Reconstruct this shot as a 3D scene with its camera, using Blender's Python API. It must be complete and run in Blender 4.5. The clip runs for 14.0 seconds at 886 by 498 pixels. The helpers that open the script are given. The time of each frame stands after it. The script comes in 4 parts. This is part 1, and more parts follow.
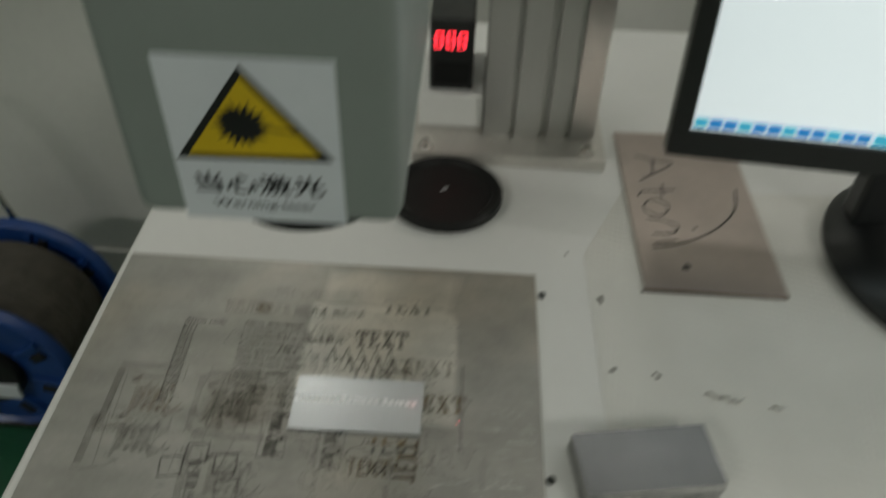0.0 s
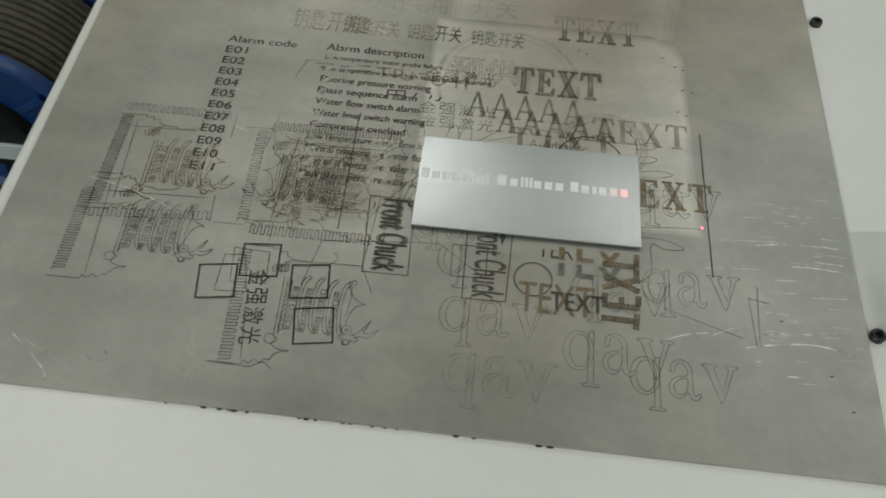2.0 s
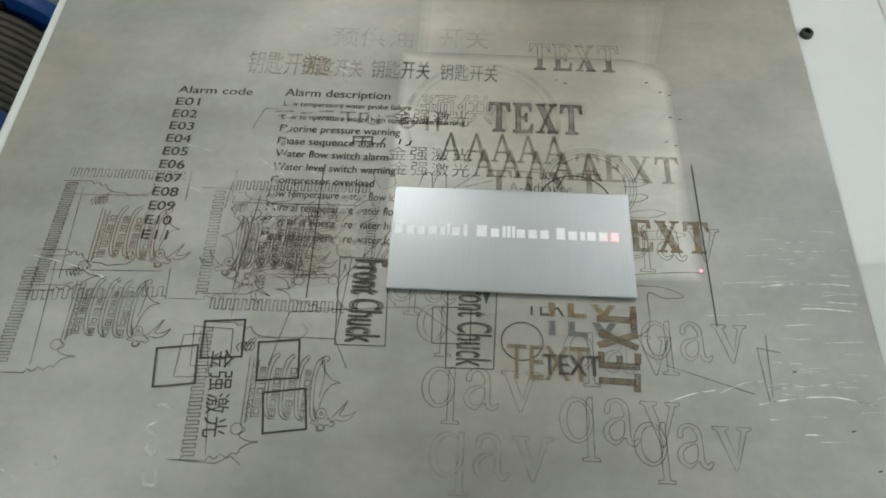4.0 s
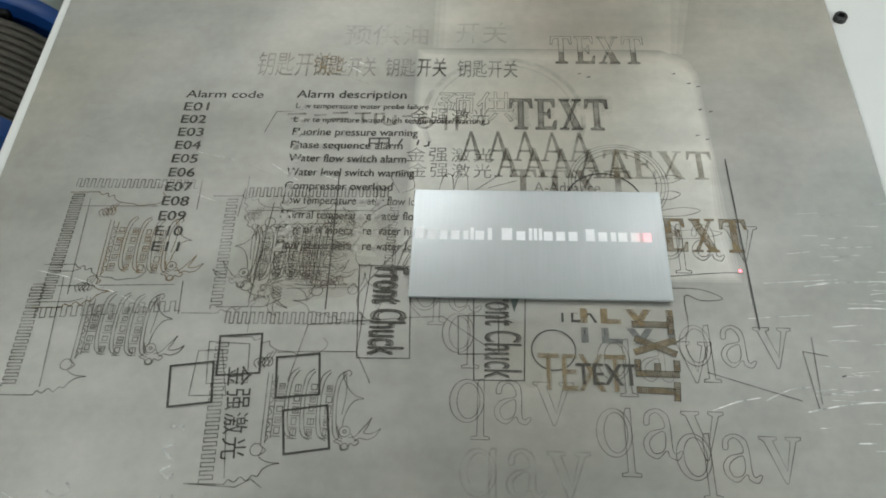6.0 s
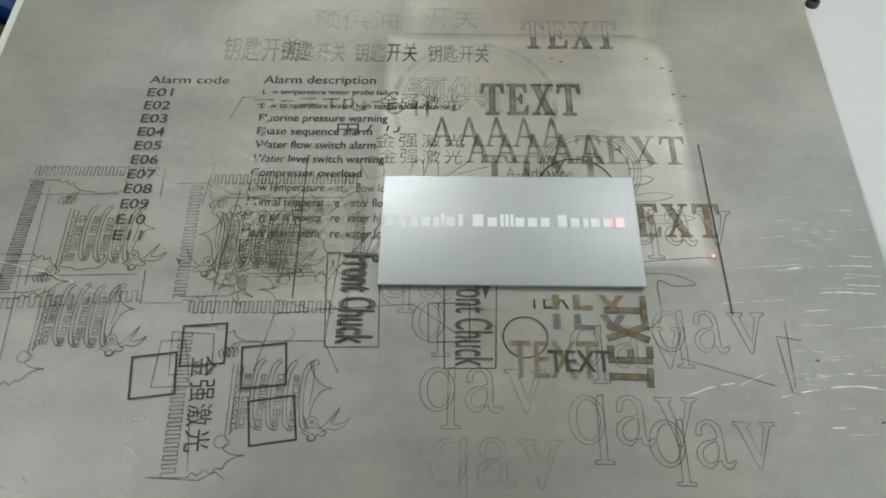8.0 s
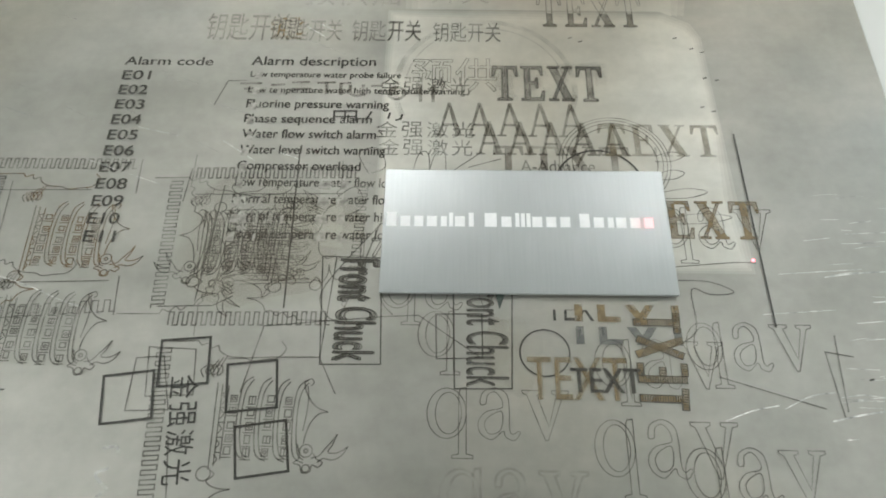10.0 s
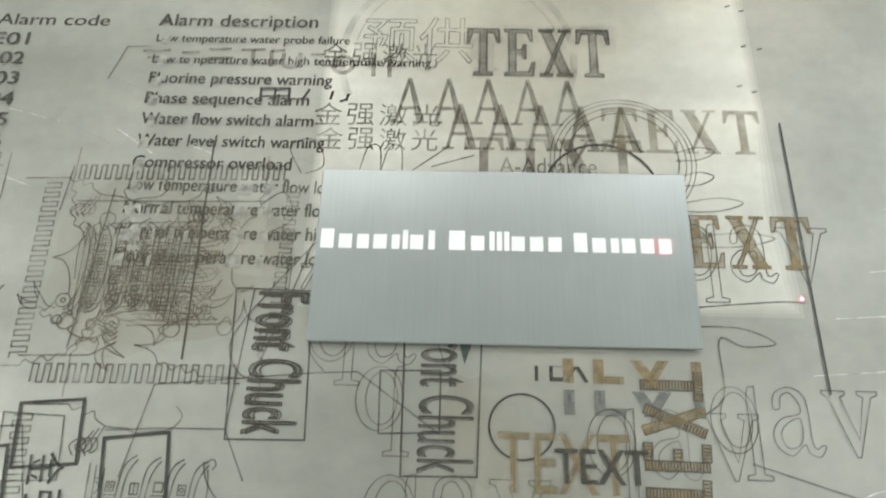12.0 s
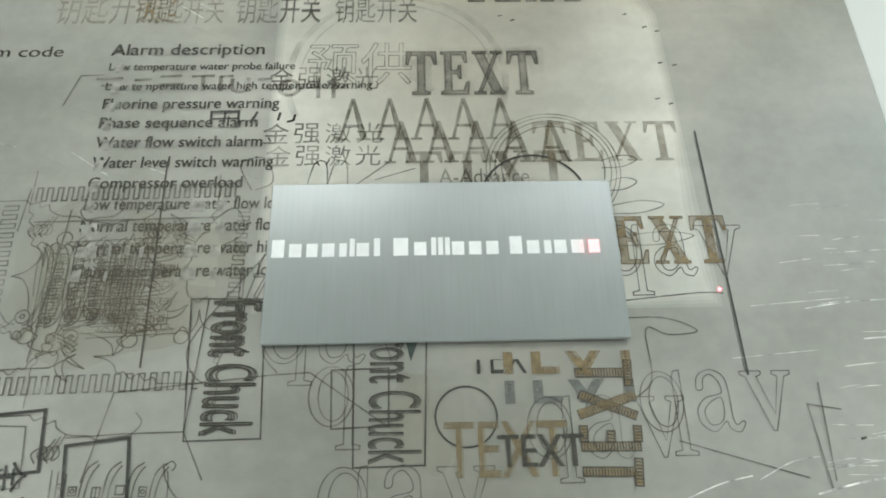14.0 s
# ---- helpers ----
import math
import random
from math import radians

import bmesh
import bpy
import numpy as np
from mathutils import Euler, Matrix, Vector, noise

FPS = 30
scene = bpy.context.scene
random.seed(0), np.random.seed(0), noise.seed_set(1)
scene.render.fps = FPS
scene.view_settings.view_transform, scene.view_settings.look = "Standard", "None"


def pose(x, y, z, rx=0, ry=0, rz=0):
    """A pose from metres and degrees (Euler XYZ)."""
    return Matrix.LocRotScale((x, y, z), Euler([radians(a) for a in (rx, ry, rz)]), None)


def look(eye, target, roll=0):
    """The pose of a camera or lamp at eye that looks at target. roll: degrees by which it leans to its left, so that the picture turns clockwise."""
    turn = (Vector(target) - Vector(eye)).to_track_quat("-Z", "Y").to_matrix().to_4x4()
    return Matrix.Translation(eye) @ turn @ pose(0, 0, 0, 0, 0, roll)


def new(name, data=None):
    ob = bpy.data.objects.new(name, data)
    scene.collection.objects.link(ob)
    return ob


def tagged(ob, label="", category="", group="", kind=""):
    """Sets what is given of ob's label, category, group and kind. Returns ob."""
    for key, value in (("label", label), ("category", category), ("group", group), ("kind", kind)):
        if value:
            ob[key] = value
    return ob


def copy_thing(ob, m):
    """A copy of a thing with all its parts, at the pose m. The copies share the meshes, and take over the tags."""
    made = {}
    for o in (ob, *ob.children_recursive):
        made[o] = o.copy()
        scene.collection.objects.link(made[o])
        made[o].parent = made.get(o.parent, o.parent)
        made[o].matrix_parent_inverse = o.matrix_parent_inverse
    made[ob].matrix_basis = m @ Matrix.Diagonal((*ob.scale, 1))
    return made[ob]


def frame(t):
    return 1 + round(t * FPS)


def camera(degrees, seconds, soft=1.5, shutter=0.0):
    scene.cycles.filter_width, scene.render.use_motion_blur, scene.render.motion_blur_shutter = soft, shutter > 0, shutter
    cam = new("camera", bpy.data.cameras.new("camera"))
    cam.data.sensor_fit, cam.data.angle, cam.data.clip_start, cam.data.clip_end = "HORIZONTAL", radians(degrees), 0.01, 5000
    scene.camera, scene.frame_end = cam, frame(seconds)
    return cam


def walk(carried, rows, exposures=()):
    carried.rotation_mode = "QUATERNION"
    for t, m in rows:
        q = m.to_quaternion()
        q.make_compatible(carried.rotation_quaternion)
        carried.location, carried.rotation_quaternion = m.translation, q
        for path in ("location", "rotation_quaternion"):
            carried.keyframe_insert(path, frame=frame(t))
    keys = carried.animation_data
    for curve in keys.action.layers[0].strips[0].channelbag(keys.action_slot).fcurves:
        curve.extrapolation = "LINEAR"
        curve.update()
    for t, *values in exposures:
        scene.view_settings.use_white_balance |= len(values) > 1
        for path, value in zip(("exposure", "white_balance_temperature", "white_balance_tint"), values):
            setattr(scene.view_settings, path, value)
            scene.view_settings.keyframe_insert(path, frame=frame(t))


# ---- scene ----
cam = camera(59.0, 14.0, soft=1.8, shutter=0.5)
walk(cam, [
    (0, look((-0.0669, -0.2419, 1.2944), (-0.0719, -0.0944, 1.1594), 1.82)),
    (0.1, look((-0.0828, -0.2299, 1.2786), (-0.0890, -0.0875, 1.1383), 1.45)),
    (0.2, look((-0.1040, -0.2130, 1.2780), (-0.1065, -0.0761, 1.1323), 2.60)),
    (0.3, look((-0.1149, -0.2103, 1.2632), (-0.1175, -0.0739, 1.1170), 2.18)),
    (0.4, look((-0.1230, -0.2060, 1.2550), (-0.1260, -0.0720, 1.1065), 2.20)),
    (0.5, look((-0.1281, -0.2051, 1.2348), (-0.1317, -0.0730, 1.0847), 2.18)),
    (0.7, look((-0.1303, -0.1831, 1.1957), (-0.1342, -0.0609, 1.0374), 2.71)),
    (1, look((-0.1409, -0.1499, 1.1568), (-0.1474, -0.0360, 0.9925), 1.40)),
    (1.5, look((-0.1641, -0.1074, 1.1166), (-0.1746, 0.0013, 0.9490), 0.41)),
    (2, look((-0.1602, -0.0946, 1.0852), (-0.1687, 0.0102, 0.9150), 2.07)),
    (2.5, look((-0.1560, -0.0833, 1.0824), (-0.1625, 0.0215, 0.9122), 2.88)),
    (5, look((-0.1607, -0.0510, 1.0658), (-0.1681, 0.0528, 0.8950), -2.60)),
    (5.5, look((-0.1620, -0.0491, 1.0626), (-0.1706, 0.0542, 0.8915), -2.97)),
    (6, look((-0.1638, -0.0479, 1.0639), (-0.1725, 0.0560, 0.8933), -3.02)),
    (6.5, look((-0.1639, -0.0474, 1.0636), (-0.1712, 0.0562, 0.8926), -2.32)),
    (7, look((-0.1609, -0.0491, 1.0598), (-0.1674, 0.0556, 0.8895), -2.35)),
    (7.5, look((-0.1610, -0.0488, 1.0568), (-0.1656, 0.0549, 0.8858), -1.28)),
    (8, look((-0.1600, -0.0481, 1.0568), (-0.1637, 0.0553, 0.8857), -1.06)),
    (10.5, look((-0.1656, -0.0126, 1.0143), (-0.1681, 0.0850, 0.8398), -0.56)),
    (11, look((-0.1625, 0.0048, 0.9893), (-0.1665, 0.0979, 0.8123), -1.84)),
    (11.5, look((-0.1562, 0.0271, 0.9896), (-0.1610, 0.1045, 0.8052), -2.44)),
    (12, look((-0.1506, 0.0298, 0.9911), (-0.1557, 0.1128, 0.8092), -1.91)),
    (12.5, look((-0.1486, 0.0315, 0.9978), (-0.1515, 0.1207, 0.8189), -1.46)),
    (13, look((-0.1476, 0.0184, 0.9974), (-0.1472, 0.1106, 0.8199), 0.03)),
    (13.5, look((-0.1462, 0.0166, 1.0005), (-0.1431, 0.1078, 0.8225), 0.88)),
    (14, look((-0.1461, 0.0170, 1.0001), (-0.1409, 0.1078, 0.8219), 2.19)),
], exposures=[(0.0, -0.50, 6700, 8), (0.5, 0.05, 6700, 10), (1.0, 0.12, 6550, 10), (2.0, 0.15, 6500, 8), (2.5, 0.2, 6450, 8), (5.0, 0.66, 6200, 9), (8.0, 0.56, 6200, 8), (10.5, 0.90, 6350, 9), (12.5, 1.16, 6350, 6), (14.0, 0.88, 6200, 4)])

# ---- light ----
TOP = 0.80            # table top
PLATE = 0.802         # upper face of the steel plate
world = bpy.data.worlds.new("room_air")
scene.world = world
world.use_nodes = True
world.node_tree.nodes["Background"].inputs[0].default_value = (0.75, 0.85, 1.0, 1)
world.node_tree.nodes["Background"].inputs[1].default_value = 0.05


# ---- materials ----
def nodes_of(name):
    m = bpy.data.materials.new(name)
    m.use_nodes = True
    return m, m.node_tree, m.node_tree.nodes["Principled BSDF"]


def noise_ramp(tree, scale, low, high, lo_at=0.3, hi_at=0.7, detail=6.0, stretch=(1, 1, 1)):
    co = tree.nodes.new("ShaderNodeTexCoord")
    mp = tree.nodes.new("ShaderNodeMapping")
    mp.inputs["Scale"].default_value = stretch
    nz = tree.nodes.new("ShaderNodeTexNoise")
    nz.inputs["Scale"].default_value, nz.inputs["Detail"].default_value = scale, detail
    rp = tree.nodes.new("ShaderNodeValToRGB")
    rp.color_ramp.elements[0].position, rp.color_ramp.elements[0].color = lo_at, (*low, 1)
    rp.color_ramp.elements[1].position, rp.color_ramp.elements[1].color = hi_at, (*high, 1)
    tree.links.new(co.outputs["Object"], mp.inputs["Vector"])
    tree.links.new(mp.outputs["Vector"], nz.inputs["Vector"])
    tree.links.new(nz.outputs["Fac"], rp.inputs["Fac"])
    return rp.outputs["Color"], nz.outputs["Fac"]


def blend(tree, a, b, kind="MULTIPLY", fac=1.0):
    mx = tree.nodes.new("ShaderNodeMix")
    mx.data_type, mx.blend_type = "RGBA", kind
    mx.inputs[0].default_value = fac
    tree.links.new(a, mx.inputs[6])
    tree.links.new(b, mx.inputs[7])
    return mx.outputs[2]


def surface(name, colour, rough=0.5, metal=0.0, vary=0.12, scale=8.0, fine=120.0, bump=0.05, stretch=(1, 1, 1), spec=0.5):
    """A painted, moulded or metal surface with blotches, grain and a little relief."""
    m, tree, p = nodes_of(name)
    dark = tuple(c * (1 - vary) for c in colour)
    lite = tuple(min(1, c * (1 + vary)) for c in colour)
    big, _ = noise_ramp(tree, scale, dark, lite)
    small, fac = noise_ramp(tree, fine, (1 - vary * 0.6,) * 3, (1, 1, 1), stretch=stretch)
    tree.links.new(blend(tree, big, small), p.inputs["Base Color"])
    rr, _ = noise_ramp(tree, scale * 2.3, (rough * 0.85,) * 3, (min(1, rough * 1.15),) * 3)
    tree.links.new(rr, p.inputs["Roughness"])
    p.inputs["Metallic"].default_value = metal
    p.inputs["Specular IOR Level"].default_value = spec
    if bump:
        bp = tree.nodes.new("ShaderNodeBump")
        bp.inputs["Strength"].default_value, bp.inputs["Distance"].default_value = bump, 0.0006
        tree.links.new(fac, bp.inputs["Height"])
        tree.links.new(bp.outputs["Normal"], p.inputs["Normal"])
    return m


def mark(name, colour, cover=0.9, wear=0.4, scale=160.0, rough=0.6, metal=0.0, grain=0.25):
    """A laser mark: a matt film, worn through where the noise is low."""
    m, tree, p = nodes_of(name)
    c, _ = noise_ramp(tree, 400.0, tuple(v * (1 - grain) for v in colour), tuple(v * (1 + grain) for v in colour))
    tree.links.new(c, p.inputs["Base Color"])
    p.inputs["Roughness"].default_value = rough
    p.inputs["Metallic"].default_value = metal
    lo = max(0.0, cover - wear)
    amount, _ = noise_ramp(tree, scale, (lo,) * 3, (cover,) * 3, 0.35, 0.6)
    clear = tree.nodes.new("ShaderNodeBsdfTransparent")
    mx = tree.nodes.new("ShaderNodeMixShader")
    tree.links.new(amount, mx.inputs[0])
    tree.links.new(clear.outputs[0], mx.inputs[1])
    tree.links.new(p.outputs[0], mx.inputs[2])
    tree.links.new(mx.outputs[0], tree.nodes["Material Output"].inputs["Surface"])
    return m


def glow(name, colour, strength):
    m, tree, p = nodes_of(name)
    p.inputs["Base Color"].default_value = (*colour, 1)
    p.inputs["Emission Color"].default_value = (*colour, 1)
    p.inputs["Emission Strength"].default_value = strength
    return m


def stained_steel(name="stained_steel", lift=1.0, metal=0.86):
    """Rolled steel sheet: smudges, a warm tarnish in patches and fine grain; lift: brightening by wiping and by
    painted-in reflected light.
    """
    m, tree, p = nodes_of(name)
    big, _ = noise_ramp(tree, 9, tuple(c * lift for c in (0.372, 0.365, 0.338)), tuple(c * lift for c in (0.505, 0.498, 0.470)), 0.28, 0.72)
    warm, _ = noise_ramp(tree, 6.5, (1.0, 1.0, 1.0), (1.03, 0.955, 0.84), 0.50, 0.80, 3)
    cloud, _ = noise_ramp(tree, 26, (0.86, 0.87, 0.86), (1.06, 1.06, 1.06), 0.32, 0.70, 9)
    smear, _ = noise_ramp(tree, 30, (0.95, 0.95, 0.95), (1.04, 1.04, 1.04), 0.35, 0.65, 5, (0.35, 2.2, 1))
    small, fac = noise_ramp(tree, 260, (0.92, 0.92, 0.92), (1, 1, 1))
    tone = blend(tree, blend(tree, big, warm), blend(tree, cloud, smear))
    tree.links.new(blend(tree, tone, small), p.inputs["Base Color"])
    rr, _ = noise_ramp(tree, 14, (0.38, 0.38, 0.38), (0.56, 0.56, 0.56), 0.3, 0.7, 9)
    tree.links.new(rr, p.inputs["Roughness"])
    p.inputs["Metallic"].default_value = metal
    bp = tree.nodes.new("ShaderNodeBump")
    bp.inputs["Strength"].default_value, bp.inputs["Distance"].default_value = 0.03, 0.0004
    tree.links.new(fac, bp.inputs["Height"])
    tree.links.new(bp.outputs["Normal"], p.inputs["Normal"])
    return m


STEEL = stained_steel()
# Cleaned rectangle; its lift also makes up for weak reflected light.
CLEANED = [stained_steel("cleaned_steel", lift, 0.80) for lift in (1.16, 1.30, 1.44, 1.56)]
# Faint rubbing, with reflected light painted in as brighter steel.
RUBBED_SHEEN = [stained_steel("rubbed_sheen_steel", lift, 0.82) for lift in (1.12, 1.22, 1.32)]
WIPED = mark("wiped_steel", (0.45, 0.44, 0.41), cover=0.85, wear=0.4, scale=420, rough=0.47, metal=0.86, grain=0.05)


def brushed_aluminium():
    """Bright card stock, brushed along its short side, so that its gloss spreads across the grain."""
    m, tree, p = nodes_of("brushed_aluminium")
    c, _ = noise_ramp(tree, 90, (0.440, 0.465, 0.478), (0.480, 0.505, 0.518), 0.2, 0.8, 4, (14, 0.5, 1))
    wide, _ = noise_ramp(tree, 40, (0.94, 0.94, 0.94), (1, 1, 1), 0.3, 0.7, 4)
    tree.links.new(blend(tree, c, wide), p.inputs["Base Color"])
    p.inputs["Metallic"].default_value = 0.72
    r, fac = noise_ramp(tree, 90, (0.30, 0.30, 0.30), (0.36, 0.36, 0.36), 0.2, 0.8, 4, (14, 0.4, 1))
    tree.links.new(r, p.inputs["Roughness"])
    p.inputs["Anisotropic"].default_value = 0.6
    grain = tree.nodes.new("ShaderNodeTangent")
    grain.direction_type, grain.uv_map = "UV_MAP", "grain"
    tree.links.new(grain.outputs["Tangent"], p.inputs["Tangent"])
    bp = tree.nodes.new("ShaderNodeBump")
    bp.inputs["Strength"].default_value, bp.inputs["Distance"].default_value = 0.10, 0.0002
    tree.links.new(fac, bp.inputs["Height"])
    tree.links.new(bp.outputs["Normal"], p.inputs["Normal"])
    return m


BRUSHED = brushed_aluminium()
ALU_DARK = surface("dull_aluminium", (0.17, 0.175, 0.18), rough=0.38, metal=0.9, vary=0.06, scale=20, fine=260, bump=0.06, stretch=(16, 1, 1))
ALU_EDGE = surface("cut_aluminium_edge", (0.78, 0.78, 0.75), rough=0.5, metal=0.25, vary=0.1, scale=60, fine=300)
PROFILE = surface("anodised_profile", (0.52, 0.52, 0.50), rough=0.4, metal=0.75, vary=0.06, scale=12, fine=200, stretch=(1, 1, 0.05))
BASEPLATE = surface("milled_base_plate", (0.62, 0.60, 0.56), rough=0.4, metal=0.7, vary=0.08, scale=25, fine=200)
TABLE = surface("white_table_enamel", (0.76, 0.77, 0.75), rough=0.38, vary=0.03, scale=5, fine=90, bump=0.03)
CABINET = surface("white_cabinet_enamel", (0.70, 0.71, 0.69), rough=0.45, vary=0.04, scale=4, fine=80)
WALLS = surface("off_white_wall_paint", (0.66, 0.67, 0.63), rough=0.8, vary=0.06, scale=2.2, fine=60, bump=0.15)
CEIL = surface("ceiling_paint", (0.75, 0.75, 0.73), rough=0.85, vary=0.04, scale=2, fine=50)
GREEN = surface("green_floor_paint", (0.012, 0.078, 0.036), rough=0.35, vary=0.25, scale=5, fine=70, bump=0.1)
SKIRT = surface("pale_skirting", (0.55, 0.56, 0.52), rough=0.6, vary=0.1, scale=12, fine=90)
HEADGREY = surface("grey_green_enamel", (0.25, 0.285, 0.265), rough=0.45, vary=0.05, scale=14, fine=300, bump=0.05)
BODYBEIGE = surface("beige_enamel", (0.55, 0.50, 0.42), rough=0.5, vary=0.06, scale=14, fine=200)
LABEL = surface("pale_label_vinyl", (0.66, 0.70, 0.74), rough=0.45, vary=0.03, scale=30, fine=200)
YELLOW = surface("warning_yellow", (0.62, 0.44, 0.015), rough=0.45, vary=0.05, scale=40, fine=200)
BLACK = surface("black_print", (0.012, 0.012, 0.012), rough=0.5, vary=0.2, scale=40, fine=200)
RUBBER = surface("black_plastic", (0.010, 0.0105, 0.0105), rough=0.42, vary=0.2, scale=30, fine=250, bump=0.1, spec=0.25)
BEZEL = surface("black_bezel_plastic", (0.012, 0.014, 0.014), rough=0.35, vary=0.15, scale=30, fine=250)
BLUE = surface("blue_reel_plastic", (0.009, 0.052, 0.22), rough=0.38, vary=0.15, scale=12, fine=150)
CABLE = surface("grey_cable_rubber", (0.072, 0.064, 0.050), rough=0.6, vary=0.25, scale=30, fine=200, bump=0.15)
SCRAP = surface("rolled_steel_scrap", (0.50, 0.43, 0.39), rough=0.34, metal=0.7, vary=0.10, scale=14, fine=120, bump=0.1)
SCRAPEDGE = surface("rusty_cut_edge", (0.10, 0.07, 0.055), rough=0.7, metal=0.3, vary=0.3, scale=60, fine=300)
SCREW = surface("blackened_screw", (0.05, 0.05, 0.05), rough=0.35, metal=0.8, vary=0.3, scale=200, fine=600)
CHROME = surface("bright_bolt_steel", (0.62, 0.60, 0.57), rough=0.22, metal=1.0, vary=0.1, scale=90, fine=500)
CRUMB = surface("dark_crumb", (0.10, 0.09, 0.075), rough=0.8, vary=0.4, scale=200, fine=600)
SCREEN = glow("screen_white", (0.80, 0.90, 0.95), 0.8)
SCREENBLUE = glow("screen_blue", (0.02, 0.22, 0.55), 0.8)
SCREENCYAN = glow("screen_cyan", (0.05, 0.42, 0.60), 0.8)
REDLED = glow("red_led", (1.0, 0.03, 0.05), 6.0)
PINKDOT = glow("red_pointer_spot", (1.0, 0.12, 0.16), 5.0)
TUBE = glow("lamp_tube", (1.0, 0.985, 0.94), 9.0)
M_BLACK = mark("mark_black", (0.035, 0.034, 0.030), 0.95, 0.2)
M_DARK = mark("mark_dark", (0.060, 0.056, 0.047), 0.84, 0.28)
M_GREY = mark("mark_grey", (0.085, 0.078, 0.060), 0.70, 0.35)
M_STAIN = mark("warm_stain", (0.36, 0.31, 0.19), 0.16, 0.16, 45, grain=0.1)
M_PALE = mark("mark_pale", (0.125, 0.10, 0.070), 0.60, 0.35)
M_OCHRE = mark("mark_ochre", (0.24, 0.195, 0.115), 0.50, 0.3)
M_FAINT = mark("mark_faint", (0.20, 0.18, 0.14), 0.22, 0.2)
M_BROWN = mark("mark_brown", (0.26, 0.195, 0.105), 0.75, 0.35)
M_RUST = mark("mark_rust", (0.17, 0.115, 0.060), 0.85, 0.3)
M_STEELY = mark("mark_steel_grey", (0.17, 0.175, 0.165), 0.8, 0.25)
M_SMOKE = mark("mark_smoke", (0.12, 0.11, 0.09), 0.065, 0.05, 60)
M_WORN = mark("mark_worn_grey", (0.23, 0.215, 0.185), 0.66, 0.3)
M_MILKY = mark("mark_milky", (0.66, 0.65, 0.60), 0.62, 0.2)
M_WHITE = mark("mark_white", (0.92, 0.93, 0.94), 0.98, 0.03, grain=0.04)
M_SCRATCH = mark("bright_scratch", (0.93, 0.94, 0.92), 0.85, 0.55, 260)
M_CHALK = mark("pale_chalk", (0.85, 0.86, 0.84), 0.38, 0.32, 300)
M_OLIVE = mark("mark_olive", (0.135, 0.120, 0.085), 0.66, 0.3)
M_TEAL = mark("mark_dark_green", (0.05, 0.07, 0.06), 0.9, 0.3)


# ---- mesh helpers ----
def part(name, bm, material, parent=None, label=""):
    me = bpy.data.meshes.new(name)
    bm.to_mesh(me)
    bm.free()
    me.materials.append(material)
    ob = new(name, me)
    if parent:
        ob.parent = parent
    if label:
        tagged(ob, label)
    return ob


def smooth(ob, angle=35):
    for f in ob.data.polygons:
        f.use_smooth = True
    ob.data.set_sharp_from_angle(angle=radians(angle))
    return ob


def holder(name, label, category, group="", kind=""):
    return tagged(new(name), label, category, group, kind)


def box(x0, x1, y0, y1, z0, z1, bevel=0.0, segments=2, bm=None):
    own = bmesh.new()
    bmesh.ops.create_cube(own, size=1.0, matrix=Matrix.Translation(((x0 + x1) / 2, (y0 + y1) / 2, (z0 + z1) / 2)) @ Matrix.Diagonal((x1 - x0, y1 - y0, z1 - z0, 1)))
    if bevel:
        bmesh.ops.bevel(own, geom=own.edges[:], offset=bevel, segments=segments, affect="EDGES", profile=0.5)
    if bm is None:
        return own
    me = bpy.data.meshes.new("tmp")
    own.to_mesh(me)
    own.free()
    bm.from_mesh(me)
    bpy.data.meshes.remove(me)
    return bm


def lathe(profile, sides=48, matrix=None, bm=None):
    """Turns a profile of (radius, height) round z; closed at both ends."""
    bm = bm or bmesh.new()
    rings = []
    for r, z in profile:
        ring = [bm.verts.new((r * math.cos(2 * math.pi * k / sides), r * math.sin(2 * math.pi * k / sides), z)) for k in range(sides)]
        rings.append(ring)
    for a, b in zip(rings, rings[1:]):
        for k in range(sides):
            bm.faces.new((a[k], a[(k + 1) % sides], b[(k + 1) % sides], b[k]))
    bm.faces.new(rings[0][::-1])
    bm.faces.new(rings[-1])
    if matrix:
        verts = [v for ring in rings for v in ring]
        bmesh.ops.transform(bm, matrix=matrix, verts=verts)
    bmesh.ops.recalc_face_normals(bm, faces=bm.faces[:])
    return bm


def slab(outline, z0, z1, bevel=0.0):
    """A plate of the given outline, with its upper and lower rims rounded."""
    bm = bmesh.new()
    low = bm.faces.new([bm.verts.new((x, y, z0)) for x, y in outline])
    up = bmesh.ops.extrude_face_region(bm, geom=[low])
    bmesh.ops.translate(bm, vec=(0, 0, z1 - z0), verts=[v for v in up["geom"] if isinstance(v, bmesh.types.BMVert)])
    bmesh.ops.recalc_face_normals(bm, faces=bm.faces[:])
    if bevel:
        rim = [e for e in bm.edges if abs(e.verts[0].co.z - e.verts[1].co.z) < 1e-6]
        bmesh.ops.bevel(bm, geom=rim, offset=bevel, segments=3, affect="EDGES", profile=0.5)
    return bm


